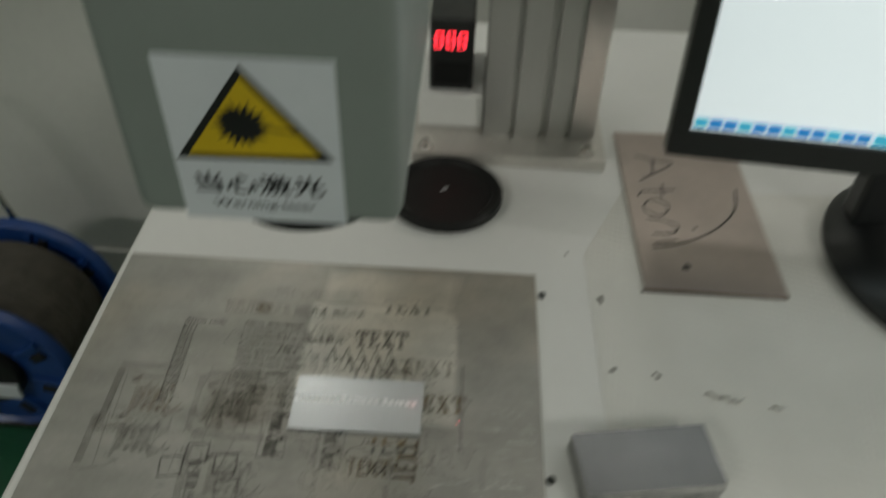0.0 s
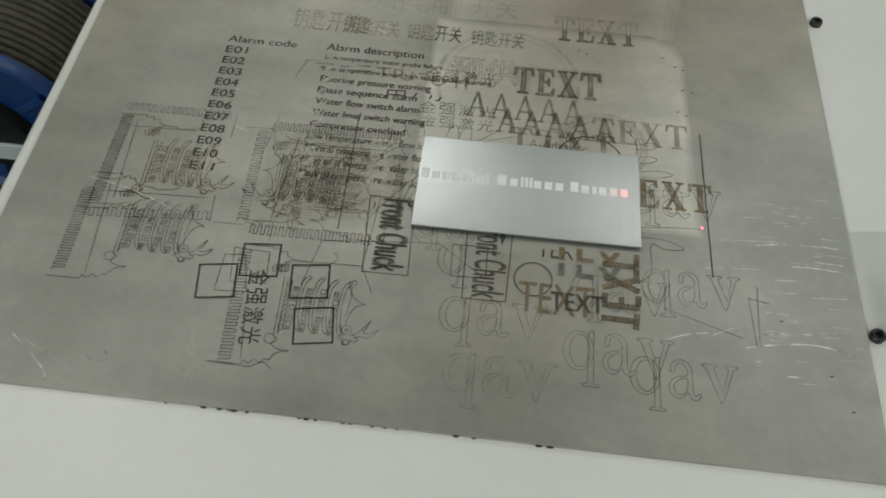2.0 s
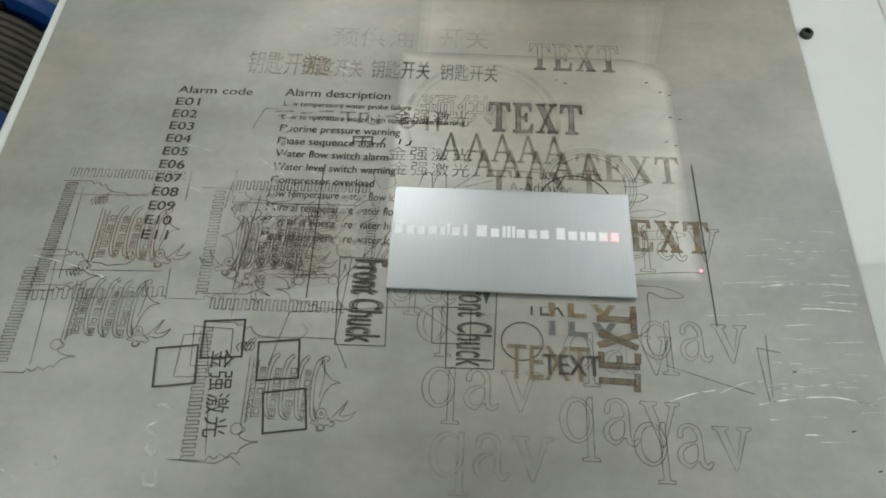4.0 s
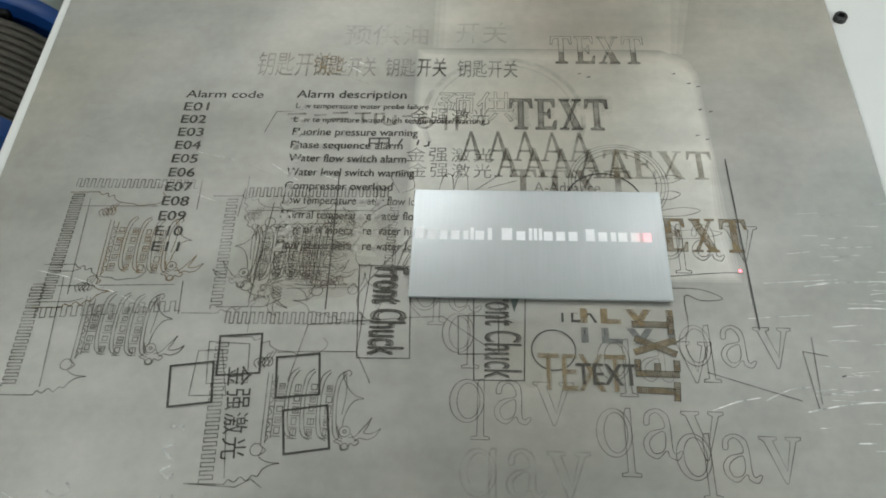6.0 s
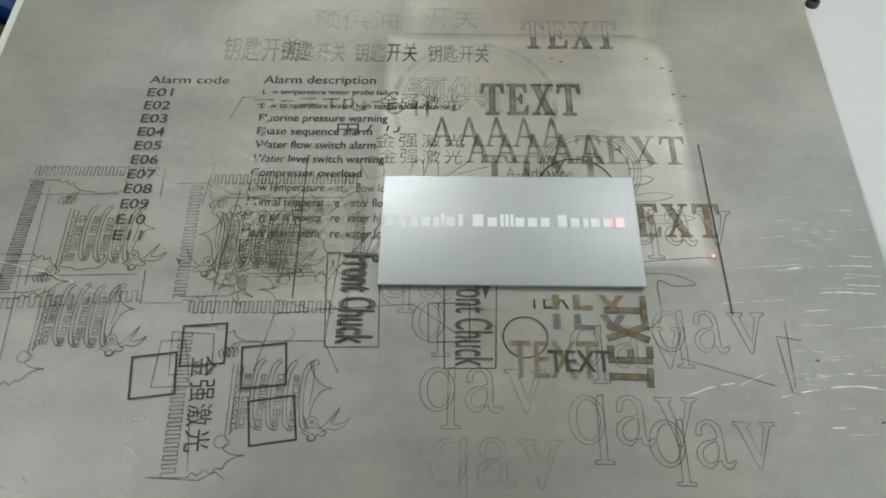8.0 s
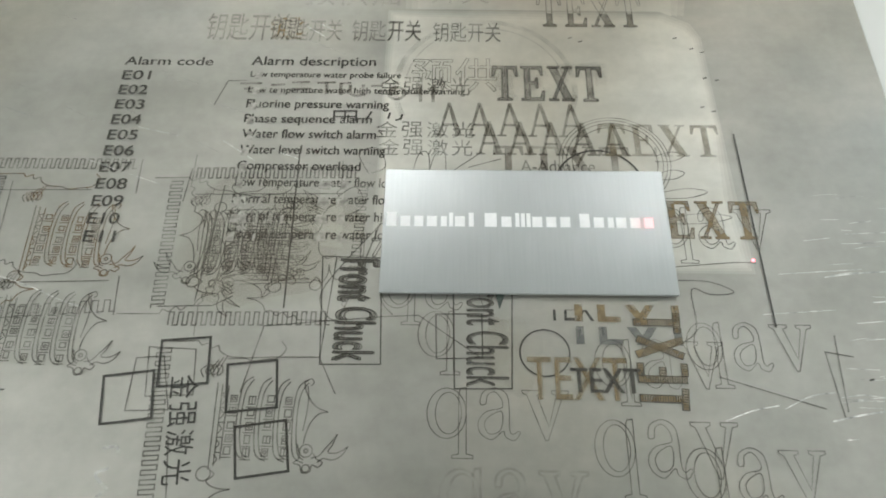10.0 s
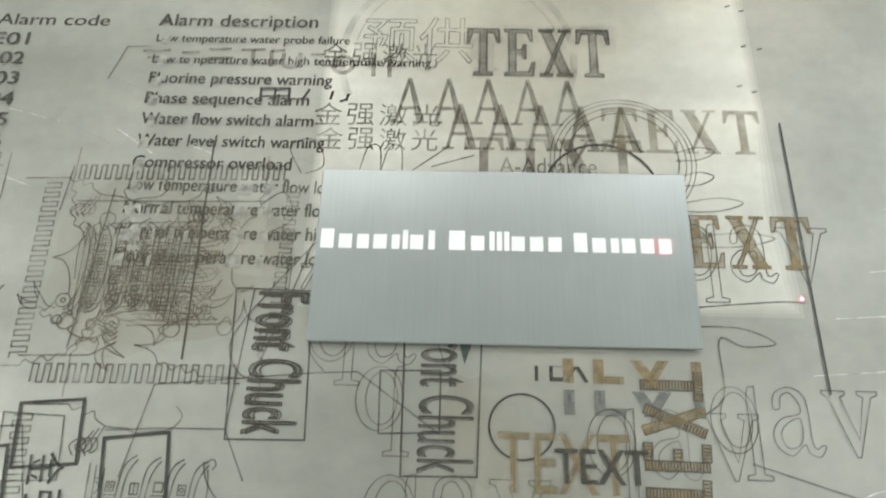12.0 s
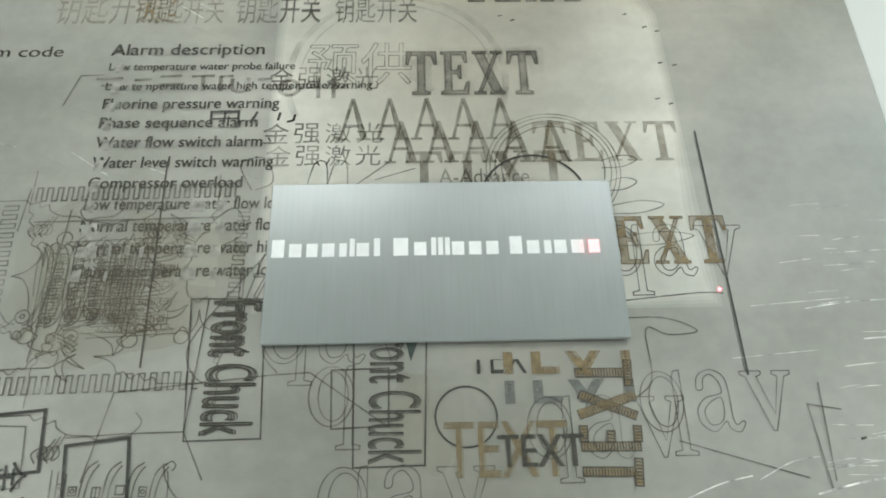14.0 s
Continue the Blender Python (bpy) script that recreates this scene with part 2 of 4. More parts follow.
def tube(points, radius, sides=8, bm=None):
    """A round wire along points."""
    bm = bm or bmesh.new()
    pts = [Vector(p) for p in points]
    rings = []
    for n, p in enumerate(pts):
        d = (pts[min(n + 1, len(pts) - 1)] - pts[max(n - 1, 0)]).normalized()
        a = d.orthogonal().normalized()
        if rings:
            a = (last - d * last.dot(d)).normalized()
        last, b = a, d.cross(a)
        rings.append([bm.verts.new(p + radius * (math.cos(2 * math.pi * k / sides) * a + math.sin(2 * math.pi * k / sides) * b)) for k in range(sides)])
    for a, b in zip(rings, rings[1:]):
        for k in range(sides):
            bm.faces.new((a[k], a[(k + 1) % sides], b[(k + 1) % sides], b[k]))
    bm.faces.new(rings[0][::-1])
    bm.faces.new(rings[-1])
    return bm


def curve_through(points, steps=6, closed=False):
    """A smooth line through a few points."""
    n = len(points)
    out = []
    for k in range(n if closed else n - 1):
        if closed:
            a, b, c, d = (Vector(points[(k + j) % n]) for j in (-1, 0, 1, 2))
        else:
            a, b, c, d = (Vector(points[min(max(k + j, 0), n - 1)]) for j in (-1, 0, 1, 2))
        for s in range(steps):
            t = s / steps
            out.append(tuple(0.5 * (2 * b + (c - a) * t + (2 * a - 5 * b + 4 * c - d) * t * t + (3 * b - a - 3 * c + d) * t ** 3)))
    out.append(tuple(points[0] if closed else points[-1]))
    return out


class Flat:
    """Ink on a level face: ribbons and filled shapes, in millimetres from the face's origin, each a hair above the last."""

    def __init__(self, place=None):
        self.bm, self.z, self.m = bmesh.new(), 0.0, place or Matrix.Identity(4)

    def put(self, pts):
        return [self.bm.verts.new(self.m @ Vector((x * 0.001, y * 0.001, self.z))) for x, y in pts]

    def lift(self):
        self.z += 1.2e-7

    def fill(self, pts):
        self.bm.faces.new(self.put(pts))
        self.lift()

    def line(self, pts, width=0.35, closed=False):
        pts = [Vector(p[:2]) for p in pts]
        if closed and (pts[0] - pts[-1]).length > 1e-6:
            pts.append(pts[0])
        left, right = [], []
        for n, p in enumerate(pts):
            before, after = pts[max(n - 1, 0)], pts[min(n + 1, len(pts) - 1)]
            if closed and n in (0, len(pts) - 1):
                before, after = pts[-2], pts[1]
            d1, d2 = (p - before), (after - p)
            d1 = d1.normalized() if d1.length > 1e-9 else d2.normalized()
            d2 = d2.normalized() if d2.length > 1e-9 else d1
            d = d1 + d2
            d = d.normalized() if d.length > 1e-3 else d1
            k = min(1.6, 1 / max(0.3, d.dot(d1)))
            off = Vector((-d.y, d.x)) * width / 2 * k
            left.append(p + off)
            right.append(p - off)
        a, b = self.put(left), self.put(right)
        for n in range(len(a) - 1):
            self.bm.faces.new((b[n], b[n + 1], a[n + 1], a[n]))
        self.lift()

    def ring(self, cx, cy, r, width=0.35, start=0, end=360, ry=None):
        n = max(8, int(abs(end - start) / 7))
        self.line([(cx + r * math.cos(radians(start + (end - start) * k / n)), cy + (ry or r) * math.sin(radians(start + (end - start) * k / n))) for k in range(n + 1)], width, closed=abs(end - start) >= 360)

    def glyphs(self, text, x, y, width, height, turn=0, outline=0.0, slant=0.0, cut=None):
        """A word in the built-in font. x, y: left end of the baseline; turn: degrees; outline: draw its rim alone."""
        for pts in word(text, width, height, outline > 0, cut):
            c, s = math.cos(radians(turn)), math.sin(radians(turn))
            moved = [(x + (px + slant * py) * c - py * s, y + (px + slant * py) * s + py * c) for px, py in pts]
            if outline:
                self.line(moved, outline)
            else:
                self.bm.faces.new(self.put(moved))
        self.lift()

    def serif(self, text, x, y, width, height, outline=0.0, cut=None, gap=0.12):
        """Slab-serif capitals, filled or as an outline; cut: (low, high) share of the height that is kept."""
        total = sum(SERIF[ch][0] for ch in text) + gap * (len(text) - 1)
        at = 0.0
        for ch in text:
            wide, shapes = SERIF[ch]
            for shape in shapes:
                own = [(px + at, py) for px, py in shape]
                if cut:
                    own = clip(own, *cut)
                if len(own) > 2:
                    own = [(x + px * width / total, y + py * height) for px, py in own]
                    if outline:
                        self.line(own, outline, closed=True)
                    else:
                        self.fill(own)
            at += wide + gap

    def qav(self, x, y, width, height, pen=0.32, letters="qav"):
        """The three lower-case serif letters, drawn as double outlines."""
        u, v = width / 3.05, height
        if "q" in letters:
            self.ring(x + 0.42 * u, y + 0.5 * v, 0.42 * u, pen, ry=0.52 * v)
            self.ring(x + 0.46 * u, y + 0.5 * v, 0.28 * u, pen, ry=0.43 * v)
            self.line([(x + a * u, y + b * v) for a, b in ((0.68, 0.9), (0.72, 1.02), (0.84, 1.04), (0.84, -0.32), (0.98, -0.35), (0.98, -0.41), (0.54, -0.41), (0.54, -0.35), (0.68, -0.32))], pen, closed=True)
        if "a" in letters:
            o = x + 1.08 * u
            outer = curve_through([(0.06, 0.70), (0.12, 0.94), (0.38, 1.04), (0.62, 0.92), (0.68, 0.66), (0.68, 0.2), (0.74, 0.08), (0.86, 0.14), (0.90, 0.10), (0.78, -0.04), (0.60, 0.02), (0.54, 0.14), (0.30, -0.03), (0.06, 0.10), (0.02, 0.34), (0.20, 0.54), (0.52, 0.62), (0.52, 0.80), (0.38, 0.95), (0.22, 0.88), (0.18, 0.70)], 5, True)
            self.line([(o + a * u, y + b * v) for a, b in outer], pen)
            inner = curve_through([(0.52, 0.54), (0.28, 0.46), (0.15, 0.30), (0.22, 0.10), (0.40, 0.10), (0.52, 0.24)], 5, True)
            self.line([(o + a * u, y + b * v) for a, b in inner], pen)
        if "v" in letters:
            o = x + 2.05 * u
            self.line([(o + a * u, y + b * v) for a, b in ((0, 1), (0.42, 1), (0.42, 0.94), (0.32, 0.9), (0.55, 0.24), (0.74, 0.9), (0.64, 0.94), (0.64, 1), (1, 1), (1, 0.94), (0.88, 0.9), (0.52, -0.03), (0.46, -0.03), (0.1, 0.9), (0, 0.94))], pen, closed=True)

    def done(self, name, material, parent, label=""):
        return part(name, self.bm, material, parent, label)


def clip(pts, low, high):
    """Keeps the stretch low..high of a polygon's height."""
    for keep_above, level in ((True, low), (False, high)):
        out = []
        for (ax, ay), (bx, by) in zip(pts, pts[1:] + pts[:1]):
            ina, inb = (ay >= level) == keep_above, (by >= level) == keep_above
            if ina:
                out.append((ax, ay))
            if ina != inb:
                t = (level - ay) / (by - ay)
                out.append((ax + (bx - ax) * t, level))
        pts = out
        if not pts:
            break
    return pts


SERIF = {
    "T": (0.80, [[(0.02, 1), (0.78, 1), (0.80, 0.70), (0.74, 0.70), (0.67, 0.91), (0.49, 0.92), (0.49, 0.08), (0.62, 0.05), (0.62, 0), (0.18, 0), (0.18, 0.05), (0.31, 0.08), (0.31, 0.92), (0.13, 0.91), (0.06, 0.70), (0, 0.70)]]),
    "E": (0.72, [[(0, 1), (0.66, 1), (0.68, 0.74), (0.62, 0.74), (0.55, 0.92), (0.27, 0.92), (0.27, 0.55), (0.42, 0.55), (0.46, 0.66), (0.51, 0.66), (0.51, 0.36), (0.46, 0.36), (0.42, 0.47), (0.27, 0.47), (0.27, 0.08), (0.58, 0.08), (0.66, 0.28), (0.72, 0.28), (0.69, 0), (0, 0), (0, 0.05), (0.1, 0.08), (0.1, 0.92), (0, 0.95)]]),
    "X": (0.78, [[(0.05, 0.95), (0.29, 0.95), (0.73, 0.05), (0.49, 0.05)], [(0.58, 0.95), (0.66, 0.95), (0.20, 0.05), (0.12, 0.05)], [(0, 0.95), (0.34, 0.95), (0.34, 1), (0, 1)], [(0.48, 0.95), (0.76, 0.95), (0.76, 1), (0.48, 1)], [(0.02, 0), (0.30, 0), (0.30, 0.05), (0.02, 0.05)], [(0.42, 0), (0.78, 0), (0.78, 0.05), (0.42, 0.05)]]),
    "A": (0.86, [[(0.36, 1), (0.45, 1), (0.79, 0.05), (0.61, 0.05)], [(0.36, 1), (0.42, 0.88), (0.17, 0.05), (0.09, 0.05)], [(0.22, 0.3), (0.58, 0.3), (0.58, 0.37), (0.22, 0.37)], [(0, 0), (0.28, 0), (0.28, 0.05), (0, 0.05)], [(0.52, 0), (0.88, 0), (0.88, 0.05), (0.52, 0.05)]]),
}


def word(text, width, height, rim=False, cut=None):
    """The faces, or the rim edges, of a word in the built-in font, fitted to a width and a capital's height."""
    cu = bpy.data.curves.new("word", "FONT")
    cu.body, cu.resolution_u = text, 4
    ob = new("word", cu)
    bpy.context.view_layer.update()
    me = bpy.data.meshes.new_from_object(ob.evaluated_get(bpy.context.evaluated_depsgraph_get()))
    bpy.data.objects.remove(ob)
    bpy.data.curves.remove(cu)
    bm = bmesh.new()
    bm.from_mesh(me)
    bpy.data.meshes.remove(me)
    xs = [v.co.x for v in bm.verts]
    low, tall = (0.0, 0.7) if ord(text[0]) < 1000 else (min(v.co.y for v in bm.verts), max(v.co.y for v in bm.verts) - min(v.co.y for v in bm.verts))
    if cut:
        for share, way in ((cut[0], -1), (cut[1], 1)):
            bmesh.ops.bisect_plane(bm, geom=bm.verts[:] + bm.edges[:] + bm.faces[:], plane_co=(0, low + share * tall, 0), plane_no=(0, way, 0), clear_outer=True)
    kx, ky = width / (max(xs) - min(xs)), height / tall
    if rim:
        bmesh.ops.remove_doubles(bm, verts=bm.verts[:], dist=1e-5)
        out = [[((v.co.x - min(xs)) * kx, (v.co.y - low) * ky) for v in e.verts] for e in bm.edges if e.is_boundary]
    else:
        out = [[((v.co.x - min(xs)) * kx, (v.co.y - low) * ky) for v in f.verts] for f in bm.faces]
    bm.free()
    return out


# ---- the room ----
def room():
    x0, x1, y0, y1, h = -4.0, 4.5, -5.0, 1.04, 3.0
    tagged(part("floor", box(x0, x1, y0, y1, -0.1, 0.0), GREEN), "green painted concrete workshop floor", "floor", kind="structure")
    tagged(part("ceiling", box(x0, x1, y0, y1, h, h + 0.1), CEIL), "white painted ceiling", "ceiling", kind="structure")
    tagged(part("wall_north", box(x0, x1, y1, y1 + 0.15, 0, h), WALLS), "off-white painted wall behind the table", "wall", kind="structure")
    tagged(part("wall_south", box(x0, x1, y0 - 0.15, y0, 0, h), WALLS), "off-white painted workshop wall", "wall", kind="structure")
    tagged(part("wall_west", box(x0 - 0.15, x0, y0, y1, 0, h), WALLS), "off-white painted workshop wall", "wall", kind="structure")
    tagged(part("wall_east", box(x1, x1 + 0.15, y0, y1, 0, h), WALLS), "off-white painted workshop wall", "wall", kind="structure")
    tagged(part("baseboard", box(x0, x1, y1 - 0.012, y1 - 0.001, 0.0, 0.07, 0.003), SKIRT), "pale skirting board along the wall", "skirting", kind="structure")


room()


def unseen_ceiling_lamp():
    lamp = holder("unseen_ceiling_lamp", "unseen white fluorescent batten lamp assumed on the ceiling", "lamp", "ceiling lamps")
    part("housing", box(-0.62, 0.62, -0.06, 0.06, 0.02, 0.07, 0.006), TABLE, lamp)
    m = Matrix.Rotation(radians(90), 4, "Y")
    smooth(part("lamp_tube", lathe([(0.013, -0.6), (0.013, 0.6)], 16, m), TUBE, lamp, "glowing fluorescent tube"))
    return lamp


# Unseen lamps, assumed overhead; places and powers tuned to balance table against plate.
first = unseen_ceiling_lamp()
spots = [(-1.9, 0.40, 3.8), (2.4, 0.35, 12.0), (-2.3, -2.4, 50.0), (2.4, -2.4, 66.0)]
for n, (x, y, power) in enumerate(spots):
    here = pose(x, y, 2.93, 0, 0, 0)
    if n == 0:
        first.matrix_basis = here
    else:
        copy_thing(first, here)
    data = bpy.data.lights.new("unseen_tube_light", "AREA")
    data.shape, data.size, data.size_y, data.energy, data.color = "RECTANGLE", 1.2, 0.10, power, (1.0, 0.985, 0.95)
    new("unseen_tube_light", data).matrix_world = look((x, y, 2.90), (x, y, 0))


# Made-up wall lamp, out of view, added to brighten what the plate reflects.
added_wall_lamp = copy_thing(first, pose(0.02, 0.9695, 1.90, -90, 0, 0))
tagged(added_wall_lamp, "made-up batten lamp on the wall, unseen, brightening the plate", "lamp")
data = bpy.data.lights.new("unseen_tube_light", "AREA")
data.shape, data.size, data.size_y, data.energy, data.color = "RECTANGLE", 1.2, 0.10, 3.15, (1.0, 0.985, 0.95)
new("unseen_tube_light", data).matrix_world = look((0.02, 0.94, 1.90), (0.0, 0.1, 0.9))


# ---- the table ----
def table():
    thing = holder("work_table", "white enamelled machine table with rounded corners", "table")
    outline = [(-0.3155 + 0.060 * math.cos(radians(a)), 0.0 + 0.058 * math.sin(radians(a))) for a in range(180, 271, 9)]
    outline += [(0.84 + 0.06 * math.cos(radians(a)), 0.002 + 0.06 * math.sin(radians(a))) for a in range(270, 361, 9)]
    outline += [(0.90, 0.764), (-0.3755, 0.764)]
    smooth(part("tabletop", slab(outline, TOP - 0.028, TOP, 0.006), TABLE, thing))
    part("cabinet", box(-0.34, 0.86, -0.02, 0.74, 0.06, TOP - 0.028, 0.004), CABINET, thing)
    part("plinth", box(-0.32, 0.84, 0.0, 0.72, 0.0, 0.06), RUBBER, thing)


table()


def plastic_mat():
    """A thin ribbed sheet on the table, with rows of small knobs."""
    m, tree, p = nodes_of("dotted_plastic")
    base, _ = noise_ramp(tree, 12, (0.66, 0.66, 0.62), (0.74, 0.74, 0.70))
    tree.links.new(base, p.inputs["Base Color"])
    p.inputs["Roughness"].default_value = 0.33
    co = tree.nodes.new("ShaderNodeTexCoord")
    mp = tree.nodes.new("ShaderNodeMapping")
    mp.inputs["Scale"].default_value = (200, 140, 1)
    mp.inputs["Rotation"].default_value = (0, 0, radians(12))
    vo = tree.nodes.new("ShaderNodeTexVoronoi")
    vo.inputs["Scale"].default_value, vo.inputs["Randomness"].default_value = 1.0, 0.08
    bp = tree.nodes.new("ShaderNodeBump")
    bp.inputs["Strength"].default_value, bp.inputs["Distance"].default_value = 0.5, 0.002
    bp.invert = True
    tree.links.new(co.outputs["Object"], mp.inputs[0])
    tree.links.new(mp.outputs[0], vo.inputs["Vector"])
    tree.links.new(vo.outputs["Distance"], bp.inputs["Height"])
    tree.links.new(bp.outputs[0], p.inputs["Normal"])
    outline = [(0.052, -0.04), (0.62, -0.05), (0.64, 0.30), (0.60, 0.415), (0.095, 0.405), (0.046, 0.30)]
    tagged(part("plastic_mat", slab(outline, TOP, TOP + 0.0008, 0.0002), m), "thin milky dimpled plastic mat on the table", "mat")


plastic_mat()


# ---- the engraved plate ----
plate = holder("steel_plate", "brushed steel test plate covered in laser marks", "plate")
part("sheet", slab([(-0.365, 0.0), (0.0, 0.0), (-0.0004, 0.2683), (-0.3676, 0.2683)], TOP, PLATE, 0.0003), STEEL, plate)
layer = [0]


def ink():
    """The next film on the plate: the wiped and sheen patches lowest, the marks in close layers above them."""
    layer[0] += 1
    high = 1e-5 * layer[0] if layer[0] < 12 else 2.2e-4 + 3e-6 * ((layer[0] * 7) % 61)
    return Flat(Matrix.Translation((0, 0, PLATE + high)))


def engraved(flat, material, label="", name="engraving"):
    return flat.done(name, material, plate, label)


def engrave(draw, material, label="", name="engraved_text"):
    f = ink()
    draw(f)
    return engraved(f, material, label, name)


def say(text, x, y, width, height, material, label="", **kw):
    return engrave(lambda f: f.glyphs(text, x, y, width, height, **kw), material, label)


def stroke(points, width, material, label="", bend=0, closed=False, name="engraved_line"):
    pts = curve_through(points, bend) if bend else points
    return engrave(lambda f: f.line(pts, width, closed), material, label, name)


def hoop(cx, cy, r, width, material, label="", start=0, end=360):
    return engrave(lambda f: f.ring(cx, cy, r, width, start, end), material, label, "engraved_circle")


def cleaned_sheen_patch():
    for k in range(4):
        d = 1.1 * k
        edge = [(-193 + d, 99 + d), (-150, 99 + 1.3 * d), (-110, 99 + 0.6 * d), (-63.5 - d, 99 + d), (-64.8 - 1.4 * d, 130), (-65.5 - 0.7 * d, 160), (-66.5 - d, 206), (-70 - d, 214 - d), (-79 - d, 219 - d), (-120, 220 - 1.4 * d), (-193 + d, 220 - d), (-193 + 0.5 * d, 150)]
        engrave(lambda f: f.fill(edge), CLEANED[k], "paler cleaned rectangle", "cleaned_sheen_patch")
    engrave(lambda f: f.fill([(-213, 137), (-204.4, 136.6), (-203.4, 107), (-211.6, 108)]), CLEANED[0], "pale wiped strip", "cleaned_sheen_patch")
    # Strip behind the rectangle: mostly reflected light, put into the steel's colour.
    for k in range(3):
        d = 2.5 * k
        engrave(lambda f: f.fill([(-186 + d, 220.8), (-82, 220.6), (-72 - d, 218), (-63 - 2 * d, 262 - d), (-186 + d, 262 - d)]), RUBBED_SHEEN[k], "faintly rubbed strip with reflected light painted in", "cleaned_sheen_patch")


cleaned_sheen_patch()


def stain(cx, cy, rx, ry, seed):
    """A warm tarnished cloud with an uneven rim."""
    rng = random.Random(seed)
    wob = [0.8 + 0.4 * rng.random() for _ in range(14)]
    rim = curve_through([(cx + rx * wob[n] * math.cos(2 * math.pi * n / 14), cy + ry * wob[n] * math.sin(2 * math.pi * n / 14)) for n in range(14)], 4, True)
    engrave(lambda f: f.fill([p[:2] for p in rim[:-1]]), M_STAIN, "faint warm tarnish cloud", "tarnish")


for spec in ((-231, 110, 30, 26, 2), (-146, 70, 9, 14, 6)):
    stain(*spec)


def bold(text, x, y, width, height, material):
    """A word with heavy strokes: struck twice, a hair apart."""
    def strike(f):
        f.glyphs(text, x, y, width, height)
        f.glyphs(text, x + 0.035 * height + 0.08, y + 0.1, width, height)
    engrave(strike, material)


def alarm_table():
    bold("Alarm code", -296, 188.9, 35, 4.3, M_DARK)
    for n in range(11):
        bold("E%02d" % (n + 1), -295.4 + 0.24 * n, 181.2 - 7.32 * n, 11, 4.6, M_DARK)
    bold("Alarm description", -245.6, 189.2, 49, 4.6, M_DARK)
    rows = ["Fluorine pressure warning", "Phase sequence alarm", "Water flow switch alarm", "Water level switch warning", "Compressor overload", "Low temperature water flow low", "Normal temperature water flow alarm", "Normal temperature water high temp", "Normal temperature water low temp"]
    wide = [54.4, 48.1, 49.9, 53.5, 44.8, 58, 68, 68, 68]
    for n, (row, w) in enumerate(zip(rows, wide)):
        bold(row, -244.7 + 0.17 * n, 167.8 - 7.2 * n, w, 4.0, M_DARK if n < 5 else M_GREY)
    bold("Low temperature water probe failure", -245.2, 183.0, 58.9, 2.9, M_DARK)
    bold("Low temperature water high temperature warning", -245, 175.1, 83.5, 3.0, M_DARK)


alarm_table()


def wiped_letters():
    """Small rubbed places where the steel shows through the rows of the table."""
    rng = random.Random(17)
    for n, y in enumerate([182.4, 174.6] + [167.2 - 7.2 * k for k in range(9)]):
        spots = [(-243.3, 2.6)] if n != 4 else [(-242.6, 2.4)]
        if n == 1:
            spots.append((-233.6, 1.4))
        if n >= 7:
            spots += [(-213.4, 4.2), (-205.6, 2.6), (-234.6, 1.2)]
        if n == 9:
            spots += [(-240.4, 3.0), (-226.0, 1.6)]
        for x, w in spots:
            f = Flat(Matrix.Translation((0, 0, PLATE + 4.4e-4)))
            f.fill([(x + rng.uniform(-0.3, 0.3), y - 0.4), (x + w, y - 0.6), (x + w + rng.uniform(-0.4, 0.4), y + 3.2), (x + 0.3, y + 3.4 + rng.uniform(-1.2, 0.4))])
            f.done("rubbed_place", WIPED, plate, "small rubbed place")


wiped_letters()


